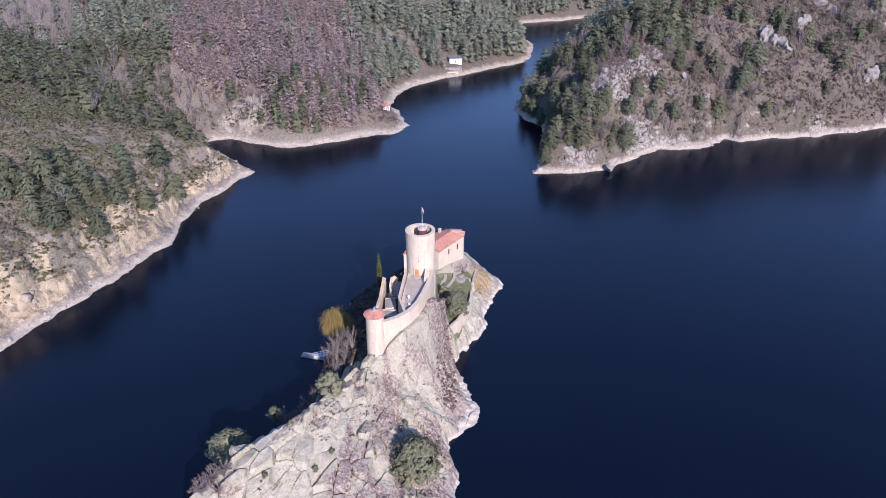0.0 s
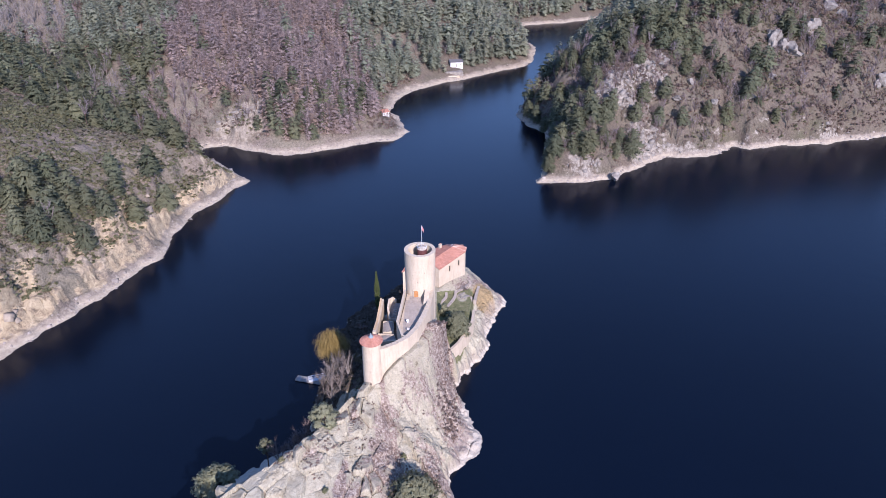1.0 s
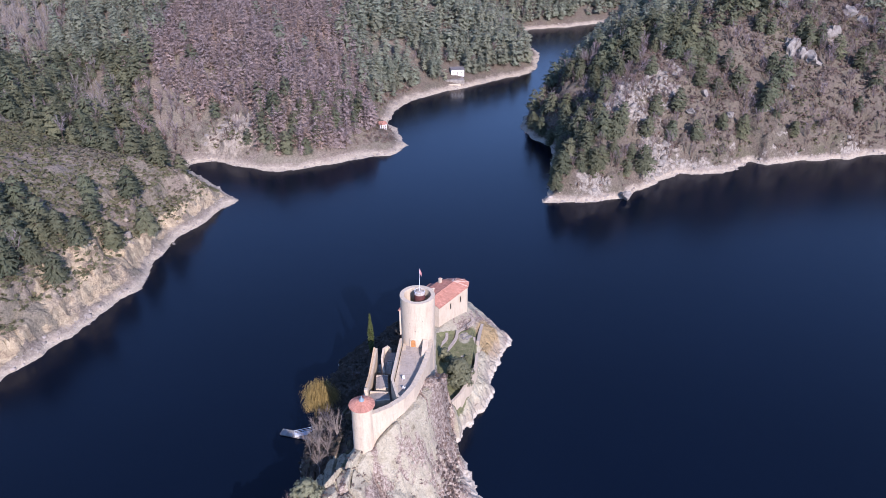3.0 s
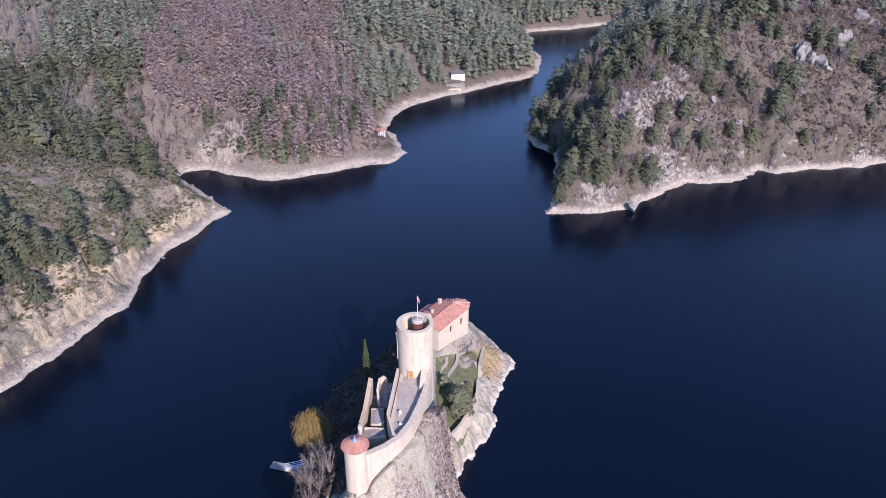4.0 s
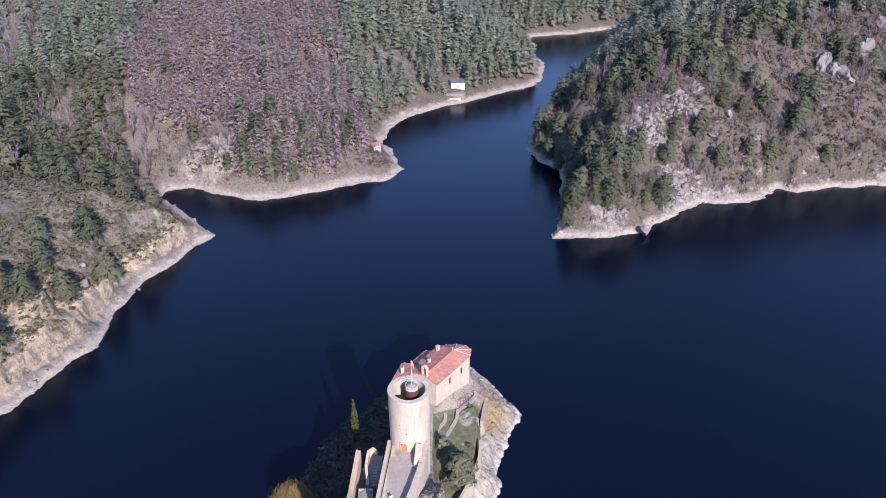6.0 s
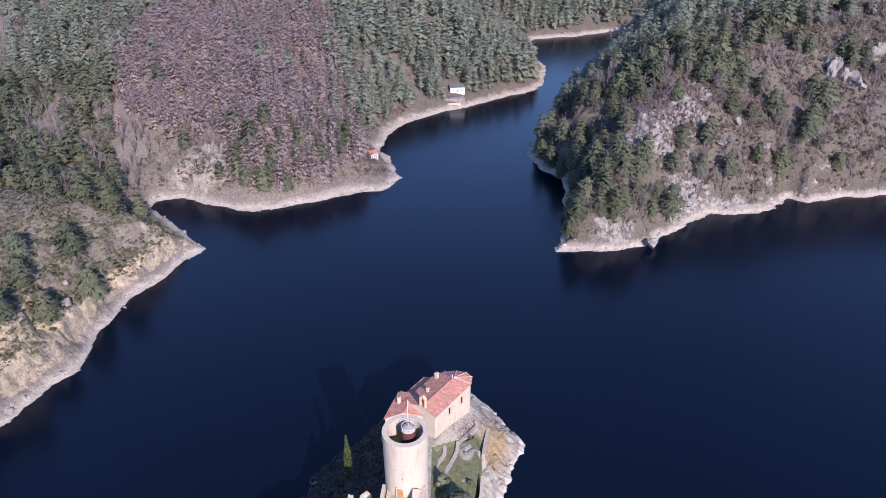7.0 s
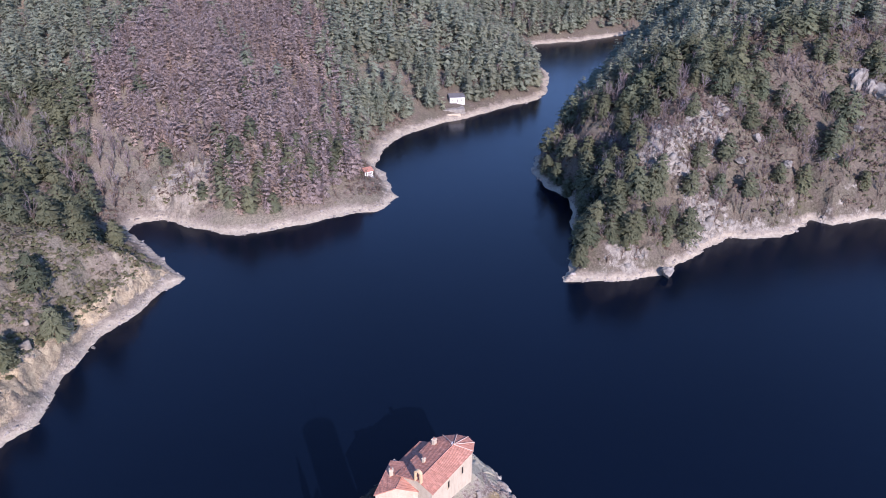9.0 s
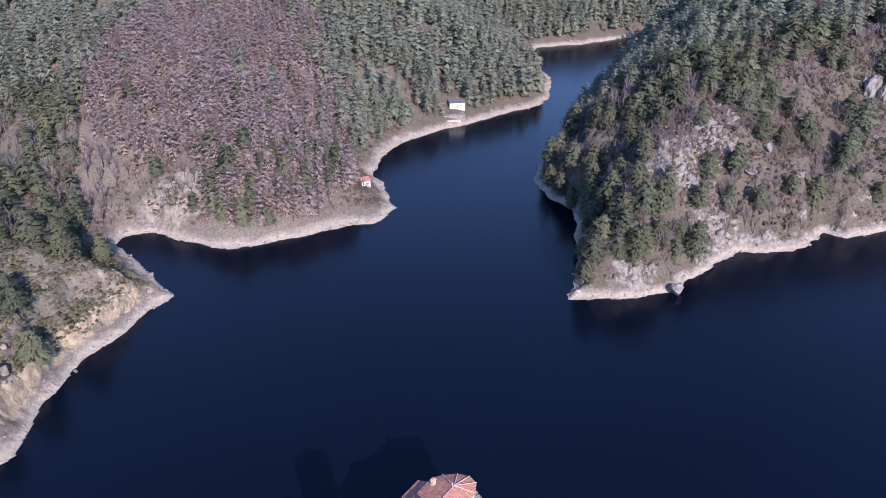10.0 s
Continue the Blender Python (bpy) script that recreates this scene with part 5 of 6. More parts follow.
# land cover: the woods and clearings in plan
PURPLE = [(-166, 400), (-128, 392), (-112, 388), (-98, 358), (-84, 350), (-64, 352), (-46, 362), (-38, 385), (-47, 440), (-57, 490), (-76, 545), (-150, 520), (-160, 470), (-158, 430)]
BRUSH = [(-168, 404), (-150, 360), (-136, 352), (-112, 358), (-100, 358), (-104, 386), (-130, 394)]
MIXED = [(-100, 351), (-67, 350), (-30, 366), (-30, 420), (-48, 455), (-58, 398), (-101, 366)]
OPEN_SLOPE = [(-64, 502), (-46, 512), (-14, 504), (-6, 492), (-16, 480), (-30, 490), (-50, 497)]
GREY = [(-200, 408), (-170, 402), (-158, 382), (-156, 352), (-172, 356), (-190, 372), (-206, 392)]
GREY_FAR = [(-310, 520), (-246, 500), (-226, 450), (-240, 436), (-262, 440), (-320, 470)]
VALLEY_PINES = [(-204, 336), (-212, 376), (-182, 358), (-156, 350), (-132, 342), (-114, 316), (-118, 304), (-148, 303), (-168, 307), (-188, 332)]
SHOULDER = [(-260, 150), (-80, 150), (-80, 318), (-118, 350), (-140, 330), (-180, 318), (-260, 330)]
CLUSTER = [(-156, 224), (-152, 246), (-140, 249), (-128, 238), (-125, 226), (-132, 212), (-146, 210)]
EAST_WOOD = [(38, 400), (52, 475), (95, 520), (104, 420), (98, 378), (88, 346), (84, 322), (44, 312)]
EAST_TOP = [(52, 470), (140, 690), (230, 620), (190, 470), (178, 420), (160, 412), (140, 396), (104, 388), (92, 404)]
FAR_TOP = [(180, 430), (230, 620), (330, 560), (330, 440), (240, 440)]

POINT = [(-46, 364), (-26, 362), (-16, 380), (-22, 404), (-36, 406), (-37, 384)]

r6 = np.random.default_rng(21)
step = 4.6
gx, gy = np.meshgrid(np.arange(-330, 330, step), np.arange(180, 800, step))
gx = (gx + r6.uniform(-0.5, 0.5, gx.shape) * step).ravel()
gy = (gy + r6.uniform(-0.5, 0.5, gy.shape) * step).ravel()
gz = hill_height(gx, gy)
seen = (gz > 2.4) & (np.abs(gx) < 0.627 * (0.878 * gy + 58) + 14) & (gz < 128 - 0.15 * (gy - 112) + 8)
gx, gy, gz = gx[seen], gy[seen], gz[seen]
d_west, _ = line_distance(gx, gy, WEST)
d_east, _ = line_distance(gx, gy, EAST)
west = d_west < d_east
shore = np.minimum(d_west, d_east)
clump = fbm(gx, gy, 26, 3)
dice = r6.random(len(gx))
loose = np.where(gy < 330, 0.4, 1.0)
warp_x = gx + (fbm(gx, gy, 30, 3) * 13 + r6.normal(size=gx.shape) * 7) * loose
warp_y = gy + (fbm(gx + 77, gy, 30, 3) * 13 + r6.normal(size=gx.shape) * 7) * loose
IN = lambda poly: inside(warp_x, warp_y, poly)
pine_p = np.where(west, 0.86, 0.5)
bare_p = np.where(west, 0.06, 0.2)
for mask, p, b in (
        (west & IN(PURPLE), 0.03, 0.3), (west & IN(MIXED), 0.27, 0.4), (west & IN(BRUSH), 0.05, 0.55), (west & IN(SHOULDER), 0.0, 0.0),
        (west & IN(VALLEY_PINES), 0.7, 0.1), (west & (IN(GREY) | IN(GREY_FAR)), 0.07, 0.85), (west & IN(CLUSTER), 0.75, 0.03), (west & IN(OPEN_SLOPE), 0.1, 0.1),
        (west & (np.hypot((gx + 112) / 19, (gy - 372) / 15) < 1), 0.03, 0.12),
        (~west & ~IN(EAST_WOOD) & ~IN(EAST_TOP) & ~IN(FAR_TOP) & (gy < 470), 0.05, 0.34),
        (~west & IN(EAST_WOOD), 0.36, 0.36), (~west & IN(EAST_TOP), 0.78, 0.12), (~west & IN(FAR_TOP), 0.3, 0.3)):
    pine_p, bare_p = np.where(mask, p, pine_p), np.where(mask, b, bare_p)
edge = np.where(west, smooth((shore - 5) / 4), smooth((shore - 2.5) / 2))
pine_p = pine_p * edge * np.clip(1 + clump * 0.8, 0.35, 1.2)
bare_p = bare_p * edge
pine_p = np.where(gy > 640, pine_p * 0.75, pine_p)
hut_free = (np.hypot(gx - 8, gy - 496) > 10) & ~inside(gx, gy, POINT)
is_pine = (dice < pine_p) & hut_free
is_bare = ~is_pine & (dice < pine_p + bare_p) & hut_free


def spots_of(mask, low, high):
    n = int(mask.sum())
    return np.stack([gx[mask], gy[mask], gz[mask] - 0.3, r6.uniform(low, high, n), r6.uniform(0, 6.28, n)], 1)


PINES = [pine_shape(40 + k, 12.0 + 1.4 * (k % 3), 2.9 + 0.3 * (k % 4), 0.16 + 0.09 * (k % 3), 7, 7, 0.62 + 0.14 * (k % 3), 5, 0.6, 1, 0.0, -0.2) for k in range(12)]
MID_PINES = [pine_shape(240 + k, 11.5 + 1.3 * (k % 3), 3.5 + 0.35 * (k % 4), 0.12 + 0.07 * (k % 3), 8, 9, 0.62 + 0.12 * (k % 3), 5, 0.58, 2, 0.0, -0.16) for k in range(9)]
FINE_PINES = [pine_shape(60 + k, 10.5 + 1.3 * (k % 3), 3.9 + 0.4 * (k % 3), 0.06 + 0.07 * (k % 3), 9, 11, 0.65 + 0.12 * (k % 3), 5, 0.58, 4, 0.5, -0.14) for k in range(9)]
BARES = [bare_shape(80 + k, 11.0 + k % 3, 2.4 + 0.2 * (k % 3), 7, 120, 0.07, 1.0) for k in range(8)]
SHRUBS = [shrub_shape(120 + k, 0.75 + 0.15 * (k % 4), 0.6 + 0.1 * (k % 3)) for k in range(7)]

pines = spots_of(is_pine, 0.7, 1.2)
own = ((pines[:, 0] < -60) & (pines[:, 1] < 345)) | ((pines[:, 0] > 30) & (pines[:, 1] < 402) & (pines[:, 0] < 215))
own &= np.cumsum(own) <= 270
FAR_PINES = [pine_shape(50 + k, 12.0 + 1.2 * (k % 3), 3.1 + 0.3 * (k % 4), 0.2, 6, 5, 0.65, 4, 0.62, 0, 0.0, -0.24) for k in range(8)]
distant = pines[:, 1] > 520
scatter("distant_pine_forest", FAR_PINES, pines[~own & distant], [BARK, HAZED_NEEDLE], "dense pine forest on the far reaches of the valley", "forest")
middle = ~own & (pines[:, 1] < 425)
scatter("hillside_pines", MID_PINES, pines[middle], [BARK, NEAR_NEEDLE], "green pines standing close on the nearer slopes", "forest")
scatter("pine_forest", PINES, pines[~own & ~distant & ~middle], [BARK, HAZED_NEEDLE], "dense green pine forest covering the far valley slopes", "forest")
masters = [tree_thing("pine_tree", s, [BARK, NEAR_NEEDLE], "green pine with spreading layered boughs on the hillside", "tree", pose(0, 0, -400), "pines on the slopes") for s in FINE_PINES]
for k, (x, y, z, size, turn) in enumerate(pines[own]):
    m = pose(x, y, z, 0, 0, math.degrees(turn)) @ Matrix.Scale(size * 0.92, 4)
    if k < len(masters):
        masters[k].matrix_basis = m
    else:
        copy_thing(masters[k % len(masters)], Matrix()).matrix_basis = m
bares = spots_of(is_bare, 0.6, 1.05)
# the winter wood stands closer than the rest
N = 3050
px = r6.uniform(-178, -30, N)
py = r6.uniform(345, 560, N)
pz = hill_height(px, py)
close = inside(px + fbm(px, py, 30, 3) * 13 + r6.normal(size=N) * 7.5, py + fbm(px + 77, py, 30, 3) * 13 + r6.normal(size=N) * 7.5, PURPLE) & ~inside(px, py, POINT) & (pz > 4.5) & (np.hypot((px + 112) / 18, (py - 372) / 14) > 1)
larches = np.stack([px, py, pz - 0.3, r6.uniform(0.65, 1.1, N), r6.uniform(0, 6.28, N)], 1)[close]
LARCHES = [pine_shape(180 + k, 12.0 + 1.1 * (k % 3), 2.4 + 0.25 * (k % 3), 0.1, 7, 6, 0.75 + 0.12 * (k % 3), 5, 0.46, 1, 0.0, -0.12) for k in range(10)]
warm = fbm(larches[:, 0], larches[:, 1] + 200, 45, 3) * 0.5 + r6.random(len(larches)) > 0.86 - 0.3 * smooth((410 - larches[:, 1]) / 45)
scatter("larch_wood", LARCHES, larches[~warm], [BARK, LARCH], "leafless purplish-brown larches on the slope", "forest")
scatter("russet_wood", LARCHES, larches[warm], [BARK, RUSSET], "russet oaks holding dry leaves among the larches", "forest")
grey = inside(bares[:, 0], bares[:, 1], GREY) | inside(bares[:, 0], bares[:, 1], GREY_FAR)
scatter("bare_wood", BARES, bares[~grey], [BARK, TWIG], "leafless purplish-brown winter wood on the slope", "forest")
scatter("grey_bare_wood", BARES, bares[grey], [PALE_BARK, GREY_TWIG], "leafless pale grey winter wood in the valley", "forest")

# low scrub between the trees and over the heath
COUNT = 95000
sx = r6.uniform(-300, 300, COUNT)
sy = r6.uniform(150, 480, COUNT)
sz = hill_height(sx, sy)
near_shore = np.minimum(line_distance(sx, sy, WEST)[0], line_distance(sx, sy, EAST)[0])
dens = smooth(fbm(sx, sy, 20, 4) * 1.2 + 0.65)
ok = (sz > 3.2) & (near_shore > np.where(sx > 0, 3.5, 6)) & ~inside(sx, sy, SHOULDER) & (np.abs(sx) < 0.627 * (0.878 * sy + 58) + 10) & (r6.random(COUNT) < dens) & ~inside(sx, sy, PURPLE)
ok &= (sy < 470)
sp = np.stack([sx, sy, sz - 0.1, r6.uniform(0.5, 1.5, COUNT), r6.uniform(0, 6.28, COUNT)], 1)[ok]
green = fbm(sp[:, 0], sp[:, 1], 35, 3) + r6.normal(size=len(sp)) * 0.25 > np.where(sp[:, 0] > 0, 0.36, 0.0)
# the heath on the west shoulder is closed
HEATH = 42000
hx, hy = r6.uniform(-215, -92, HEATH), r6.uniform(160, 345, HEATH)
hz = hill_height(hx, hy)
h_shore = line_distance(hx, hy, WEST)[0]
ok = (hz > 4) & (h_shore > 9 - 2.5 * smooth((hy - 250) / 15) + fbm(hx, hy, 12, 3) * 6) & inside(hx, hy, SHOULDER) & (np.abs(hx) < 0.627 * (0.878 * hy + 58) + 6) & (r6.random(HEATH) < smooth(fbm(hx, hy, 11, 4) * 1.3 + 0.85))
heath = np.stack([hx, hy, hz - 0.1, r6.uniform(0.5, 1.35, HEATH), r6.uniform(0, 6.28, HEATH)], 1)[ok]
olive = fbm(heath[:, 0], heath[:, 1], 24, 4) + r6.normal(size=len(heath)) * 0.18 > -0.42
LOW = [shrub_shape(140 + k, 0.9, 0.5, 2, 0.65) for k in range(6)]
scatter("heather", LOW, heath[~olive], [HEATHER, HEATHER], "grey-brown winter heather over the shoulder", "shrubs")
scatter("olive_heath", LOW, heath[olive], [SHRUB, SHRUB], "olive-green broom and heath over the shoulder", "shrubs")
scatter("heath_shrubs", SHRUBS, sp[green], [SHRUB, SHRUB], "low olive-green heath shrubs on the slopes", "shrubs")
scatter("brown_scrub", SHRUBS, sp[~green], [BROOM, BROOM], "low brown winter scrub and dead bracken", "shrubs")


# leafless bushes: the east face, the foot of the winter wood, the valley
LOW_BARE = [bare_shape(160 + k, 2.8 + 0.3 * k, 1.5, 3, 26, 0.10, 0.3) for k in range(5)]
bx, by = r6.uniform(-160, 260, 11000), r6.uniform(300, 470, 11000)
bz = hill_height(bx, by)
b_west, b_east = line_distance(bx, by, WEST)[0], line_distance(bx, by, EAST)[0]
face = (b_east < b_west) & (b_east > 2.8) & (r6.random(11000) < smooth(fbm(bx, by, 16, 4) * 1.5 + 0.75) * 0.95)
foot = (b_west < b_east) & (b_west > 6) & (b_west < 34) & (bx > -140) & (by > 345) & (r6.random(11000) < 0.6)
ok = (face | foot) & (bz > np.where(face, 2.2, 3.2)) & (np.abs(bx) < 0.627 * (0.878 * by + 58) + 6)
rows = np.stack([bx, by, bz - 0.1, r6.uniform(0.5, 1.15, 11000), r6.uniform(0, 6.28, 11000)], 1)[ok]
scatter("bare_scrub", LOW_BARE, rows, [BARK, SCRUB_TWIG], "leafless reddish-brown scrub between the rocks", "shrubs")

# ---- single plants on the slopes ----
def stand(x, y, low=0.3):
    return float(hill_height(np.array([x]), np.array([y]))[0]) - low


LONE_PINES = ((-130, 236, 1.0), (-120, 238, 0.9), (-115.5, 249, 1.0), (-111.5, 268, 1.15), (-129, 266, 0.9), (-118, 276, 1.1), (-124, 256, 1.0),
              (99, 355, 1.0), (107, 351, 0.9), (119, 352, 1.0), (145, 362, 1.1), (161, 376, 1.2), (171, 388, 1.3), (166, 391, 1.1), (147, 383, 1.0), (134, 376, 1.0),
              (124, 374, 1.0), (93, 342, 0.9), (163, 369, 0.7), (172, 365, 0.7), (111, 361, 1.0), (204, 404, 1.2), (214, 398, 1.1), (196, 408, 1.0), (222, 405, 1.0), (188, 412, 1.1),
              (51, 317, 1.0), (59, 319, 0.9), (55, 325, 1.1), (68, 322, 0.9), (76, 325, 0.8), (52, 331, 1.0), (62, 329, 1.0), (84, 333, 0.8), (70, 333, 1.1),
              (48.5, 314.5, 0.8), (49, 321, 0.9), (52.5, 338, 0.8), (55.5, 345, 0.9), (57, 353, 0.9), (58, 362, 1.0), (58, 371, 0.95), (54.5, 381, 0.9), (51, 390, 0.9), (48, 399, 0.9))
for k, (x, y, s) in enumerate(LONE_PINES):
    copy_thing(masters[k % len(masters)], Matrix()).matrix_basis = pose(x, y, stand(x, y), 0, 0, k * 77) @ Matrix.Scale(s * 0.92, 4)
birch = bare_shape(301, 11.0, 1.8, 9, 120, 0.04, 1.2)
for k, (x, y) in enumerate(((67, 399), (72, 401), (76, 399), (88, 406), (93, 411))):
    m = pose(x, y, stand(x, y), 0, 0, k * 60) @ Matrix.Scale(0.9 + 0.06 * k, 4)
    if k == 0:
        pale = tree_thing("birch_tree", birch, [PALE_BARK, GREY_TWIG], "leafless white-stemmed birch among the pines", "tree", m, "birches on the hill")
    else:
        copy_thing(pale, Matrix()).matrix_basis = m


# ---- rocks on the slopes ----
def boulder(x, y, z, sx, sy, sz, seed, label, mat, name="rock_outcrop"):
    bm = bmesh.new()
    bmesh.ops.create_icosphere(bm, subdivisions=3, radius=1)
    cut = random.Random(seed)
    faces = [(Vector((cut.gauss(0, 1), cut.gauss(0, 1), cut.gauss(0, 0.8))).normalized(), cut.uniform(0.42, 0.8)) for _ in range(13)]
    for v in bm.verts:
        p = v.co.copy()
        f = 1 + 0.3 * noise.noise(p * 1.6 + Vector((seed, 0, 0))) + 0.2 * noise.noise(p * 4.5 + Vector((0, seed, 0)))
        for nrm, away in faces:
            over = p.dot(nrm) - away
            if over > 0:
                p = p - nrm * over * 0.9
        v.co = p * f * 1.25
        v.co.x, v.co.y, v.co.z = v.co.x * sx, v.co.y * sy, v.co.z * sz
    ob = part(name, bm, mat)
    ob.matrix_basis = pose(x, y, z, 0, 0, seed * 37)
    return tagged(ob, label, "rock", "rocks on the slope")


for k, (x, y, sx, sy, sz) in enumerate(((181, 404, 5.0, 3.5, 5.0), (184, 401, 3.0, 3, 3.6), (188, 399, 5.0, 3.5, 3.6), (191, 397, 3.5, 3, 2.4), (178, 406, 2.4, 2, 3.4), (208, 419, 4.5, 3.5, 3), (203, 416, 3, 3, 3), (222, 435, 5, 4, 4),
                                        (228, 432, 3.5, 3, 3), (242, 398, 4, 3.5, 4.5), (236, 393, 2.5, 2.5, 2.5), (150, 384, 2, 2, 1.6), (127, 372, 2.2, 2, 1.6),
                                        (118, 362, 2.4, 2, 1.8), (98, 356, 2.6, 2, 2), (139, 365, 2.2, 2, 1.6), (160, 372, 2.5, 2, 1.6), (174, 384, 2, 2, 1.5),
                                        (90, 336, 2.2, 2, 1.8), (131, 388, 2, 1.6, 1.3), (112, 376, 1.8, 1.5, 1.3))):
    boulder(x, y, stand(x, y, -0.3), sx, sy, sz, k + 1, "weathered pale granite outcrop on the scrubby hillside", OUTCROP)
r8 = random.Random(12)
for k in range(9):
    x, y = -106 + r8.gauss(0, 9), 369 + r8.gauss(0, 6)
    if stand(x, y, 0) > 3.5:
        boulder(x, y, stand(x, y, 0.3), r8.uniform(0.8, 2.4), r8.uniform(0.8, 2.0), r8.uniform(0.7, 1.8), 40 + k, "pale granite block of a broken crag", OUTCROP, "crag_rock")
boulder(79.5, 313.5, 1.5, 2.3, 2.1, 2.9, 31, "square pale granite block standing at the water's edge", OUTCROP)
boulder(-104.2, 272, 0.1, 0.9, 0.6, 0.45, 33, "small pale stone just above the water", OUTCROP, "shore_stone")

# broken rock of the cliffs and the cape
def block_shape(seed):
    r = np.random.default_rng(seed)
    v = np.array([(x, y, z) for z in (-0.8, 0.7) for x, y in ((-1, -0.8), (1, -0.8), (1, 0.8), (-1, 0.8))]) * r.uniform(0.55, 1.15, (8, 3))
    f = np.array([(4, 5, 6), (4, 6, 7), (0, 1, 5), (0, 5, 4), (1, 2, 6), (1, 6, 5), (2, 3, 7), (2, 7, 6), (3, 0, 4), (3, 4, 7)])
    return v @ np.array(pose(0, 0, 0, r.normal() * 14, r.normal() * 14, 0).to_3x3()).T, f, np.zeros(len(f), int)


BLOCKS = [block_shape(700 + k) for k in range(10)]
qx, qy = r6.uniform(-170, 240, 60000), r6.uniform(165, 430, 60000)
q_w, q_e = line_distance(qx, qy, WEST)[0], line_distance(qx, qy, EAST)[0]
qz = hill_height(qx, qy)
lots = fbm(qx, qy, 16, 4, 0.55)
bank = (q_w < q_e) & (q_w > 4.5) & (q_w < 15 + lots * 9) & (qy < 318) & (r6.random(60000) < 0.12 + lots * 0.5)
cape = (q_e < q_w) & (qx > 36) & (q_e > 2) & (-0.05 + 0.45 * np.exp(-((qx - 103) / 34) ** 2 - ((qy - 352) / 26) ** 2) + 0.25 * smooth((9 - q_e) / 5) + lots * 0.8 > 0.53 + r6.normal(size=60000) * 0.1)
rows = np.stack([qx, qy, qz, np.exp(r6.normal(-0.35, 0.45, 60000)), r6.uniform(0, 6.28, 60000)], 1)
use = (qz > 1.5) & (np.abs(qx) < 0.627 * (0.878 * qy + 58) + 6)
scatter("cliff_rocks", BLOCKS, rows[bank & use], [OCHRE_ROCK, OCHRE_ROCK], "ochre and cream broken rock of the lakeside cliffs", "rocks")
scatter("cape_rocks", BLOCKS, (rows * (1, 1, 1, 0.85, 1))[cape & use], [OUTCROP, OUTCROP], "grey broken rock between the scrub of the cape", "rocks")

# ---- lakeside hut and boathouse ----
def hut(at, turn, w, d, h, label, roof_mat, wall_mat, name):
    ob = thing(name, label, "hut", at, turn)
    bm = bmesh.new()
    box(bm, (-w / 2, -d / 2, -2), (w / 2, d / 2, h), bevel=0.05)
    part("wall", bm, wall_mat, ob)
    bm = bmesh.new()
    prism(bm, [(-w / 2 - 0.35, -d / 2 - 0.4), (w / 2 + 0.35, -d / 2 - 0.4), (w / 2 + 0.35, d / 2 + 0.4), (-w / 2 - 0.35, d / 2 + 0.4)], [h + 0.02, h + 0.02, h + 0.7, h + 0.7], [h + 0.2, h + 0.2, h + 0.88, h + 0.88])
    part("roof", bm, roof_mat, ob)
    for x in (-w * 0.3, w * 0.28):
        bm = bmesh.new()
        box(bm, (x - 0.4, -d / 2 - 0.05, 0.9), (x + 0.4, -d / 2 + 0.1, 1.9))
        part("window", bm, PLANK, ob, "closed grey shutter")
    bm = bmesh.new()
    box(bm, (-0.4, -d / 2 - 0.05, 0), (0.4, -d / 2 + 0.1, 2.0))
    part("door", bm, PLANK, ob)
    return ob


hut((8.5, 499, 6.1), 8, 8.6, 5, 3.1, "long white lakeside hut with a flat dark roof", SLATE, WHITE, "lake_hut")
hut((-32.6, 391.5, stand(-32.6, 390, 0.2)), 24, 3.8, 3.0, 2.4, "tiny white boathouse with a red tiled roof", TILE, WHITE, "boathouse")
platform = thing("stone_platform", "bare earth platform with stone edging by the hut", "platform", (7, 491, 0), 8)
bm = bmesh.new()
box(bm, (-7, -2.5, -1), (6, 4, 4.6), bevel=0.3)
part("fill", bm, OUTCROP, platform)
bm = bmesh.new()
box(bm, (-4.5, -4.8, -1), (3.0, -3.4, 2.6), bevel=0.1)
part("edging", bm, STONE, platform)


# ---- loose stones along the waterline ----
def stone_shape(seed):
    r = np.random.default_rng(seed)
    v = np.array([(1, 0, 0), (0.3, 0.95, 0), (-0.8, 0.6, 0), (-0.8, -0.6, 0), (0.3, -0.95, 0), (0.2, 0.1, 0.75), (-0.3, 0.2, 0.6)]) * r.uniform(0.7, 1.25, (7, 3))
    f = np.array([(0, 1, 5), (1, 6, 5), (1, 2, 6), (2, 3, 6), (3, 4, 6), (4, 5, 6), (4, 0, 5)])
    return v, f, np.zeros(len(f), int)


STONES = [stone_shape(500 + k) for k in range(8)]
stones = []
for line, lo, hi in ((WEST, 4, 42), (EAST, 5, 29)):
    for (ax, ay), (bx, by) in zip(line[lo:hi], line[lo + 1:hi + 1]):
        n = int(math.hypot(bx - ax, by - ay) * 3.2)
        u = r6.random(n)
        stones.append(np.stack([ax + (bx - ax) * u + r6.normal(size=n) * 3.6, ay + (by - ay) * u + r6.normal(size=n) * 3.6], 1))
stones = np.concatenate(stones)
hz = hill_height(stones[:, 0], stones[:, 1])
wet_edge = (hz > 0.1) & (hz < 3.2)
stones = stones[wet_edge]
rows = np.stack([stones[:, 0], stones[:, 1], hz[wet_edge] - 0.1, np.exp(r6.normal(-1.2, 0.5, len(stones))), r6.uniform(0, 6.28, len(stones))], 1)
scatter("shore_stones", STONES, rows, [SHORE, SHORE], "bleached loose stones along the drawn-down waterline", "stones")


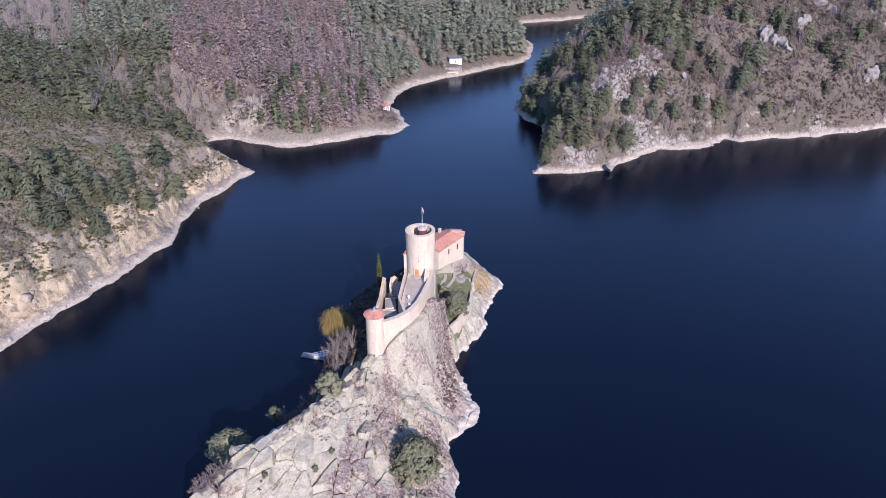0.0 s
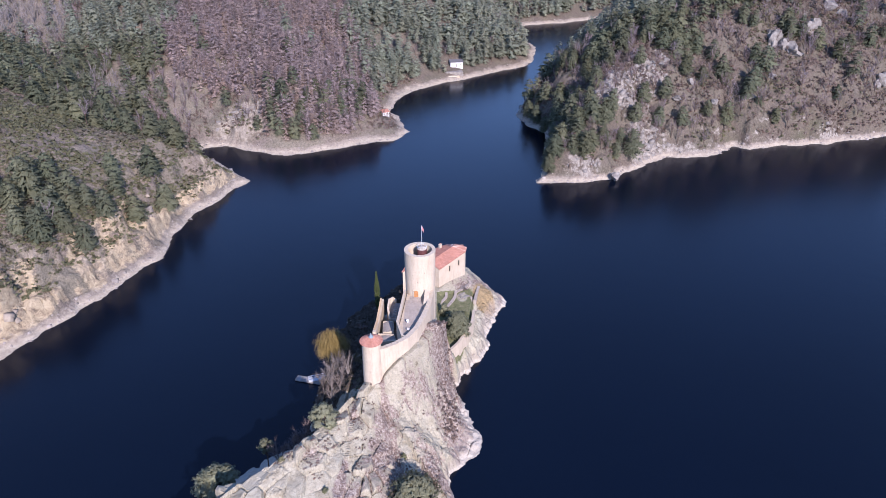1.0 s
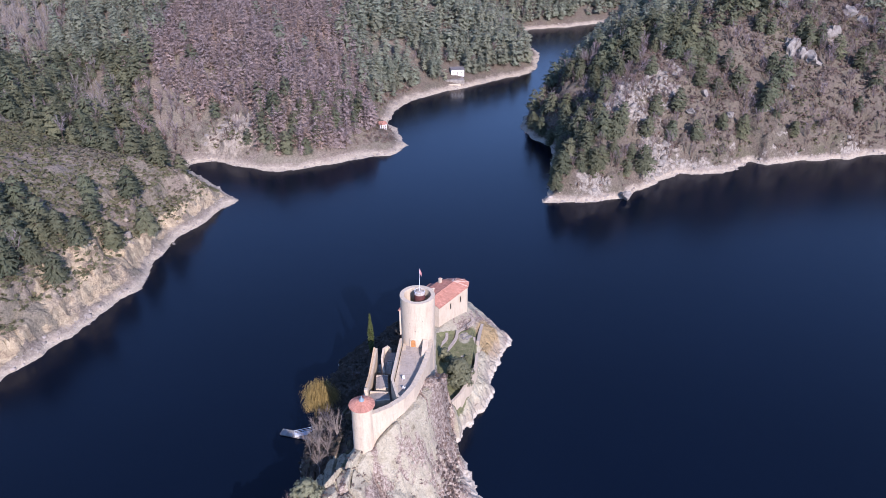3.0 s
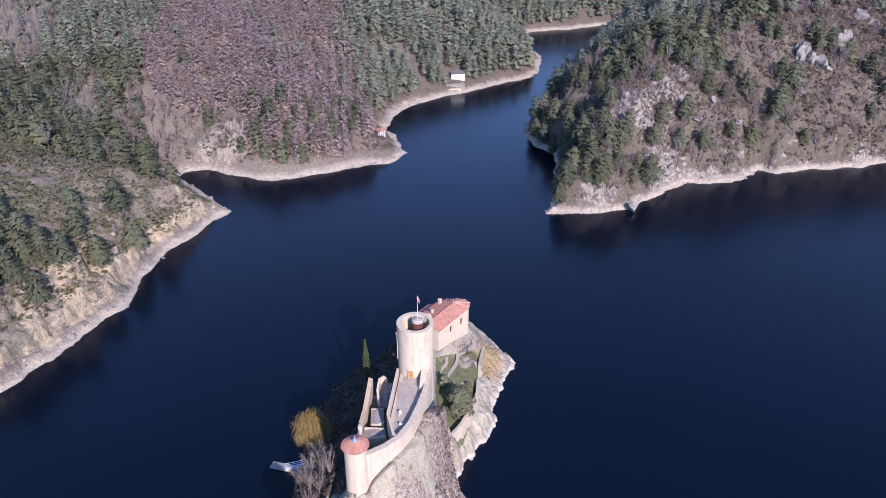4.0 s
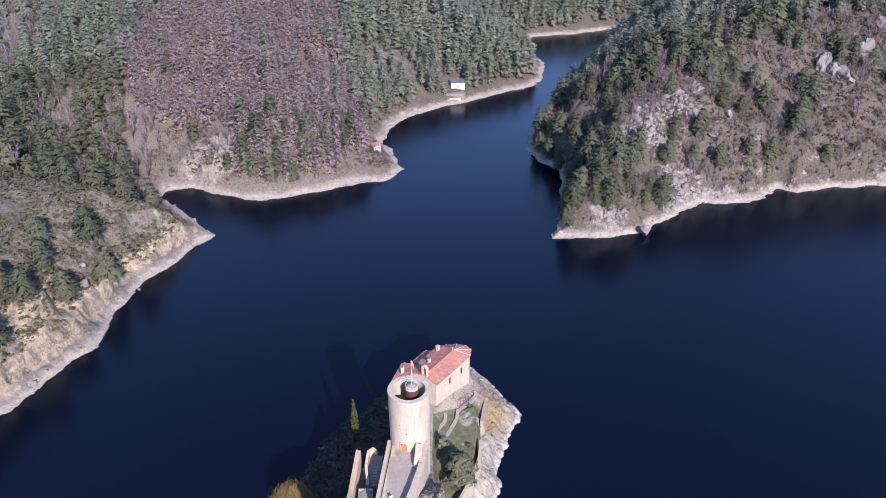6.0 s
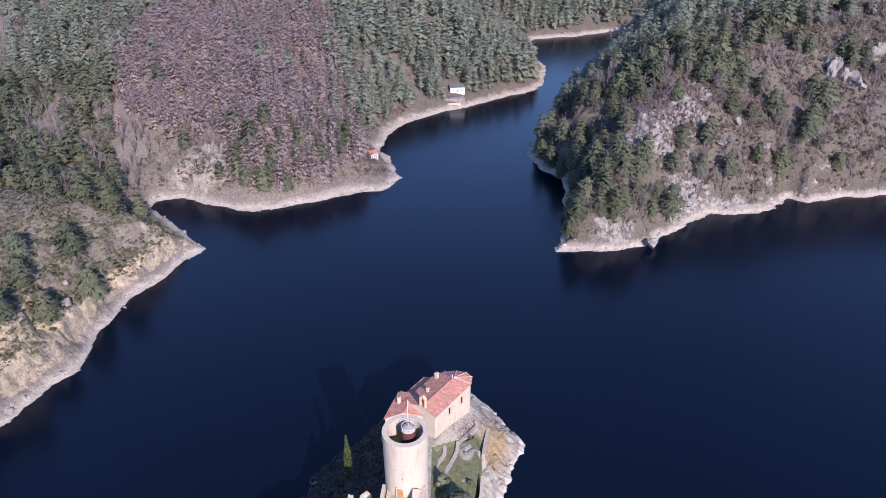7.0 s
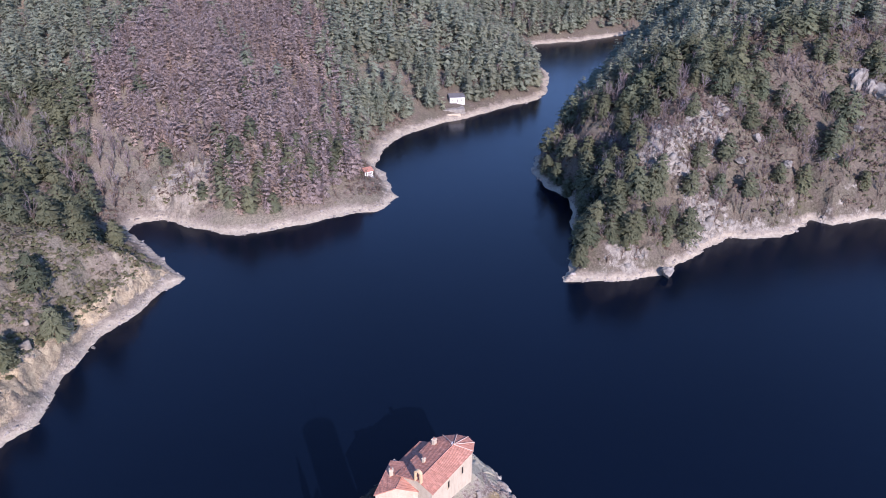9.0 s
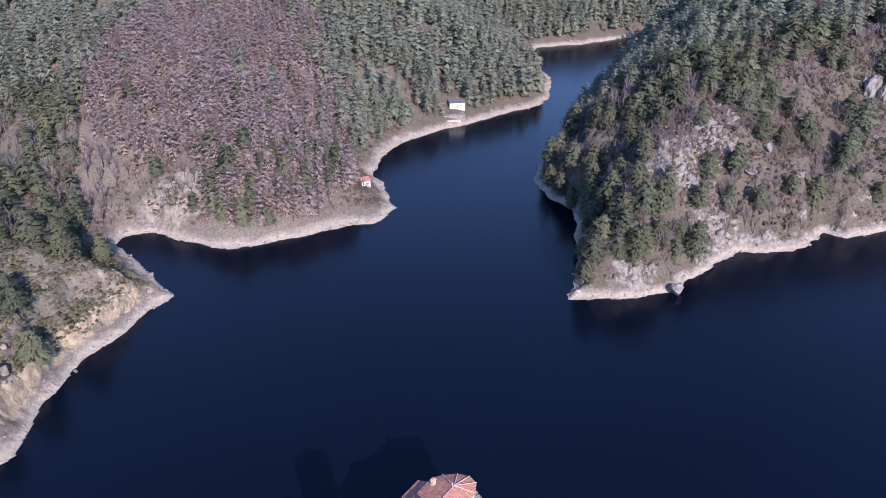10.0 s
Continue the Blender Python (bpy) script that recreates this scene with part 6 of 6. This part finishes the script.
# broken ledges just above the waterline
rows = []
for line, lo, hi in ((WEST, 4, 34), (EAST, 11, 28)):
    for (ax, ay), (bx, by) in zip(line[lo:hi], line[lo + 1:hi + 1]):
        n = int(math.hypot(bx - ax, by - ay) * 1.5)
        u = r6.random(n)
        rows.append(np.stack([ax + (bx - ax) * u + r6.normal(size=n) * 2.6, ay + (by - ay) * u + r6.normal(size=n) * 2.6], 1))
rows = np.concatenate(rows)
hz = hill_height(rows[:, 0], rows[:, 1])
wet_edge = (hz > 0.1) & (hz < 2.6)
n = int(wet_edge.sum())
rows = np.stack([*rows[wet_edge].T, hz[wet_edge] - 0.2, np.exp(r6.normal(-0.85, 0.35, n)), r6.uniform(0, 6.28, n)], 1)
scatter("shore_ledges", [(co * (1.3, 1, 0.7), tri, mat) for co, tri, mat in BLOCKS], rows, [SHORE, SHORE], "bleached broken rock ledges along the waterline", "rocks")


# ---- plants of the island ----
def on_isle(x, y, low=0.2):
    return float(isle_height(np.array([float(x)]), np.array([float(y)]))[0]) - low


def round_shape(seed, height, radius, bare, lobes=16, per=60, size=0.3):
    """A broad-crowned evergreen: forked stem, and lobes of foliage with gaps between them."""
    r = np.random.default_rng(seed)
    s = Soup()
    top = np.array([r.normal() * 0.2, r.normal() * 0.2, height * 0.75])
    limb(s, (0, 0, -0.5), top * (1, 1, 0.5), 0.2, 0.15, 6)
    limb(s, top * (1, 1, 0.5), top, 0.15, 0.06, 5)
    for k in range(lobes):
        a = 2.4 * k + r.normal() * 0.3
        q = (k + 0.5) / lobes
        out = radius * 0.78 * math.sqrt(max(1 - (2 * q - 0.75) ** 2 * 0.75, 0.05)) * r.uniform(0.6, 1.05)
        c = np.array([math.cos(a) * out, math.sin(a) * out, height * (bare + (0.93 - bare) * q)])
        limb(s, top * (1, 1, 0.55 + 0.3 * q), c, 0.06, 0.03, 3)
        lob = radius * r.uniform(0.3, 0.46)
        p = r.normal(size=(per // 3, 3))
        p /= np.linalg.norm(p, axis=1)[:, None]
        p *= (r.random(per // 3)[:, None] ** 0.35) * lob * (1, 1, 0.62)
        whole = c - top * (1, 1, 0.6)
        sprays(s, r, c + p * 0.9, p / lob + whole / (np.linalg.norm(whole) + 0.3) * 0.6 + (0, 0, 0.45), np.full(per // 3, size * 2.1), 7, 0.2)
    return s.arrays()


def willow_shape(seed, height=9.0, radius=3.0):
    r = np.random.default_rng(seed)
    s = Soup()
    fork = np.array([0.1, 0, height * 0.4])
    limb(s, (0, 0, -0.4), fork, 0.3, 0.22, 7)
    starts, ends = [], []
    for k in range(24):
        a = 2.4 * k
        reach = radius * math.sqrt((k + 0.5) / 24) * r.uniform(0.8, 1.0)
        tip = np.array([math.cos(a) * reach, math.sin(a) * reach, height * (1.0 - 0.38 * (reach / radius) ** 2)])
        limb(s, fork, tip, 0.09, 0.03, 4)
        for j in range(420):
            c = fork + (tip - fork) * r.uniform(0.4, 1.05) + r.normal(size=3) * 0.75
            out = np.array([c[0], c[1], 0]) * 0.16
            starts.append(c)
            ends.append(c + out + r.normal(size=3) * 0.2 - (0, 0, r.uniform(0.6, 2.6)))
    threads(s, r, np.array(starts), np.array(ends), 0.035)
    return s.arrays()


def cypress_shape(seed, height=11.0, radius=0.85):
    r = np.random.default_rng(seed)
    s = Soup()
    limb(s, (0, 0, -0.5), (0, 0, height * 0.9), 0.18, 0.04, 6)
    n = 1500
    z = r.random(n) ** 0.9
    rad = radius * np.minimum(1.0, 0.55 + z * 2.0) * np.clip((1 - z) * 2.2, 0.06, 1) * r.uniform(0.75, 1.08, n)
    a = r.uniform(0, 6.28, n)
    c = np.stack([np.cos(a) * rad, np.sin(a) * rad, 0.2 + z * height], 1)
    tufts(s, r, c, np.full(n, 0.26), -0.2)
    return s.arrays()


def plant(name, shape, mats, label, category, x, y, z=None, turn=0.0, group=""):
    return tree_thing(name, shape, mats, label, category, pose(x, y, on_isle(x, y) if z is None else z, 0, 0, turn), group)


GREEN = [BARK, OLIVE_NEEDLE]
plant("cypress_tree", cypress_shape(400, 12.4, 0.72), [BARK, CYPRESS], "tall slim green cypress behind the west wall", "tree", -19.5, 186.4, 12.8)
plant("willow_tree", willow_shape(401, 11.2, 4.1), [BARK, WILLOW], "golden weeping willow at the island's shore", "tree", -31.3, 171.5, 3.0)
plant("pine_tree", round_shape(402, 6.4, 3.5, 0.12, 20, 70, 0.27), GREEN, "bushy green pine rooted beside the rock path", "tree", -26.3, 129.8)
plant("pine_tree", round_shape(403, 13.4, 5.0, 0.6, 34, 110, 0.32), GREEN, "spreading pine growing from the cliff foot", "tree", -48.9, 120.0)
plant("pine_tree", round_shape(404, 9.5, 5.9, 0.08, 44, 100, 0.32), GREEN, "large rounded grey-green pine on the rock slope", "tree", -6.0, 116.5)
plant("evergreen_tree", round_shape(405, 7.8, 4.0, 0.08, 40, 95, 0.26), GREEN, "broad dark evergreen in the walled garden", "tree", 3.9, 179.0)
plant("evergreen_tree", round_shape(406, 4.6, 1.9, 0.15, 14, 60, 0.22), GREEN, "small dark evergreen beside the keep", "tree", 0.2, 186.6)
plant("evergreen_shrub", round_shape(407, 11.0, 2.0, 0.7, 12, 60, 0.24), GREEN, "slim young pine at the cliff foot", "tree", -41.2, 132.3)
plant("evergreen_shrub", round_shape(408, 2.2, 1.2, 0.1, 9, 40, 0.2), GREEN, "rounded green shrub clinging to the cliff", "shrub", -32.2, 127.5)
plant("evergreen_shrub", round_shape(409, 6.0, 2.0, 0.25, 14, 50, 0.22), GREEN, "rounded green shrub at the top of the cliff", "shrub", -30.2, 130.5)
plant("evergreen_shrub", round_shape(410, 2.4, 1.2, 0.1, 9, 40, 0.2), GREEN, "rounded green shrub at the turret's foot", "shrub", -20.8, 143.0)
low_green = round_shape(411, 1.1, 0.75, 0.1, 7, 26, 0.16)
for k, (x, y) in enumerate(((-36.3, 104.6), (-19.5, 110), (-33.4, 117.8), (-14.5, 103.5), (-2.5, 119.5), (-27.0, 108.5), (-9.0, 128.5), (3.2, 184.0), (6.3, 189.0), (5.6, 184.5), (-24, 113))):
    if k == 0:
        tuft = plant("low_shrub", low_green, [BARK, SHRUB], "small olive shrub in a rock crevice", "shrub", x, y, group="shrubs on the rock")
    else:
        copy_thing(tuft, pose(x, y, on_isle(x, y), 0, 0, 50 * k))
leafless = [bare_shape(420 + k, 7.5 + k, 2.3, 10, 420, 0.022, 0.7) for k in range(3)]
for k, (x, y) in enumerate(((-28.3, 162.5), (-26.8, 157.5), (-28.8, 152.0), (-29.5, 157.5), (-26.0, 149.5), (-24.6, 154.0), (-31.0, 154.0), (-27.6, 147.0))):
    if k < 3:
        plant("bare_tree", leafless[k], [PALE_BARK, ASH_TWIG], "leafless pale grey tree on the shaded bank", "tree", x, y, group="bare trees by the landing")
    else:
        plant("bare_tree", leafless[k % 3], [PALE_BARK, ASH_TWIG], "leafless pale grey tree on the shaded bank", "tree", x, y, None, 60 * k, "bare trees by the landing")
low_bare = bare_shape(430, 3.2, 1.8, 10, 260, 0.018, 0.5)
for k, (x, y) in enumerate(((-46.5, 101), (-44.5, 99.0), (-33.8, 131.5), (-36.5, 130.5), (6.9, 202.9), (-22.5, 175), (-24, 183), (-21, 193), (-48.6, 103.0))):
    if k == 0:
        dry = plant("bare_bush", low_bare, [BARK, TWIG], "leafless brown bush among the rocks", "bush", x, y, group="bare bushes on the rock")
    else:
        copy_thing(dry, pose(x, y, on_isle(x, y), 0, 0, 70 * k))

# undergrowth: the shaded west bank, the dry grass to the east, scrub on the rock
r7 = np.random.default_rng(33)
n = 9000
ux, uy = r7.uniform(-46, 20, n), r7.uniform(98, 226, n)
uz = isle_height(ux, uy)
zone_w = (ux < -17.8) & (uy > 147) & (uy < 212)
zone_e = (uy > 196) & (ux > 9.5) & (uz > 3.4)
zone_r = (uy < 166) & (uz > 3.5) & (fbm(ux + 20, uy, 8, 4) * 0.9 + smooth((ux + 14) / 10) * 0.35 > 0.16) & (ux > -42)
castle = (ux > -18.2) & (ux < -1.5) & (uy > 141.5)
rows = np.stack([ux, uy, uz - 0.05, r7.uniform(0.35, 0.95, n), r7.uniform(0, 6.28, n)], 1)
scatter("bank_undergrowth", SHRUBS, rows[zone_w & (uz > 0.9) & ~castle & (uy < 172)], [SHADED_BANK, SHADED_BANK], "undergrowth darkened in colour for shade on the shaded island bank", "shrubs")
scatter("bank_scrub", SHRUBS, rows[(((ux < -10.7) & (uy >= 174) & (uy < 199)) | ((ux < -13.4) & (uy >= 199))) & (uz > 0.6) & ~((ux > -18.6) & (uy < 178))], [SHADED_BANK, SHADED_BANK], "reddish-brown leafless scrub darkened for shade on the bank below the keep", "shrubs")
vx, vy = r7.uniform(-36, -8, 2600), r7.uniform(172, 222, 2600)
vz = isle_height(vx, vy)
bush = (vz > 0.6) & ((vx < -10.7) & (vy < 199) | (vx < -13.4)) & ~((vx > -18.6) & (vy < 178))
scatter("thick_scrub", SHRUBS, np.stack([vx, vy, vz - 0.05, r7.uniform(0.6, 1.25, 2600), r7.uniform(0, 6.28, 2600)], 1)[bush], [SHADED_BANK, SHADED_BANK], "thick reddish-brown scrub darkened for shade on the shaded west bank", "shrubs")
scatter("dry_grass", SHRUBS, (rows * (1, 1, 1, 0.4, 1))[zone_e & (np.hypot((ux - 13) / 4, (uy - 203.5) / 6) < 1.2)], [STRAW, STRAW], "dry yellow grass tufts above the shore", "grass")
scatter("rock_scrub", SHRUBS, (rows * (1, 1, 1, 0.5, 1))[zone_r & ~castle], [BROOM, BROOM], "sparse reddish-brown scrub between the rocks", "shrubs")
fx, fy = r7.normal(0.8, 2.1, 240), r7.uniform(141, 164, 240)
fz = isle_height(fx, fy)
rows = np.stack([fx, fy, fz - 0.05, r7.uniform(0.3, 0.75, 240), r7.uniform(0, 6.28, 240)], 1)[(fz > 3) & (fx > -1.6)]
scatter("wall_scrub", SHRUBS, rows, [BROOM, BROOM], "dark reddish-brown scrub below the curtain wall", "shrubs")
for k in range(10):
    x, y = 5.8 + r8.gauss(0, 0.9), 198 + r8.gauss(0, 1.6)
    boulder(x, y, on_isle(x, y, 0.0), r8.uniform(0.35, 0.8), r8.uniform(0.35, 0.7), r8.uniform(0.3, 0.6), 70 + k, "grey block of a rock heap in the garden", OUTCROP, "garden_rock")

# proud blocks along the western brink of the ridge
for k, (x, y, sx, sy, sz) in enumerate(((-45.6, 109.0, 2.2, 2.4, 2.6), (-42.4, 109.6, 2.2, 2.6, 2.2))):
    boulder(x, y, on_isle(x, y, 0.8), sx, sy, sz, 90 + k, "pale block of granite at the brink of the ridge", PALE_GRANITE, "granite_block")
thicket = bare_shape(431, 10.0, 2.4, 12, 800, 0.03, 0.6)
for k, (x, y) in enumerate(((-32.2, 131.8), (-33.8, 130.8), (-30.8, 133.2), (-37.4, 129.0))):
    plant("bare_tree", thicket, [ASH_BARK, SCRUB_TWIG], "leafless pinkish-brown tree at the cliff foot", "tree", x, y, None, 80 * k, "bare trees at the cliff foot")
brush = bare_shape(432, 4.2, 2.6, 14, 1500, 0.035, 0.5)
for k, (x, y) in enumerate(((-48.2, 104.8), (-46.0, 101.8), (-50.4, 103.2), (-47.4, 98.8), (-51.4, 106.6), (-44.2, 103.6))):
    plant("bare_bush", brush, [ASH_BARK, ASH_TWIG], "dense leafless grey-brown bush on the ridge's western end", "bush", x, y, None, 55 * k, "dense bushes on the ridge")

# loose stones over the steep reddish side of the ridge
nx, ny = r7.uniform(-16, 11, 9000), r7.uniform(96, 166, 9000)
nz = isle_height(nx, ny)
loose = (nz > 1.6) & (nx > -13 - (ny - 136) * 0.3) & (r7.random(9000) < 0.15 + fbm(nx, ny, 5, 3)) & ~((nx < -1.5 + (ny - 160) * 0.1) & (ny > 144 + (nx + 11) * 1.6))
rows = np.stack([nx, ny, nz - 0.08, np.exp(r7.normal(-1.55, 0.5, 9000)), r7.uniform(0, 6.28, 9000)], 1)[loose]
scatter("ridge_stones", STONES, rows, [PALE_GRANITE, PALE_GRANITE], "pale loose stones over the reddish slope of the ridge", "stones")

# stone steps of the path over the ridge
path = thing("rock_path", "worn stone steps climbing over the granite", "path")
for k in range(15):
    t = 1.15 + k / 15 * 1.5
    i = int(t)
    x = PATH[i][0] + (PATH[i + 1][0] - PATH[i][0]) * (t - i) + r7.normal() * 0.08
    y = PATH[i][1] + (PATH[i + 1][1] - PATH[i][1]) * (t - i)
    z = float(np.max(isle_height(np.array([x - 0.4, x, x + 0.4]), np.array([y, y, y]))))
    bm = bmesh.new()
    box(bm, (-0.5, -0.16, -0.5), (0.5, 0.16, 0.04), pose(x, y, z, 0, 0, r7.normal() * 8), 0.05)
    part("step_stone", bm, PALE_GRANITE, path)
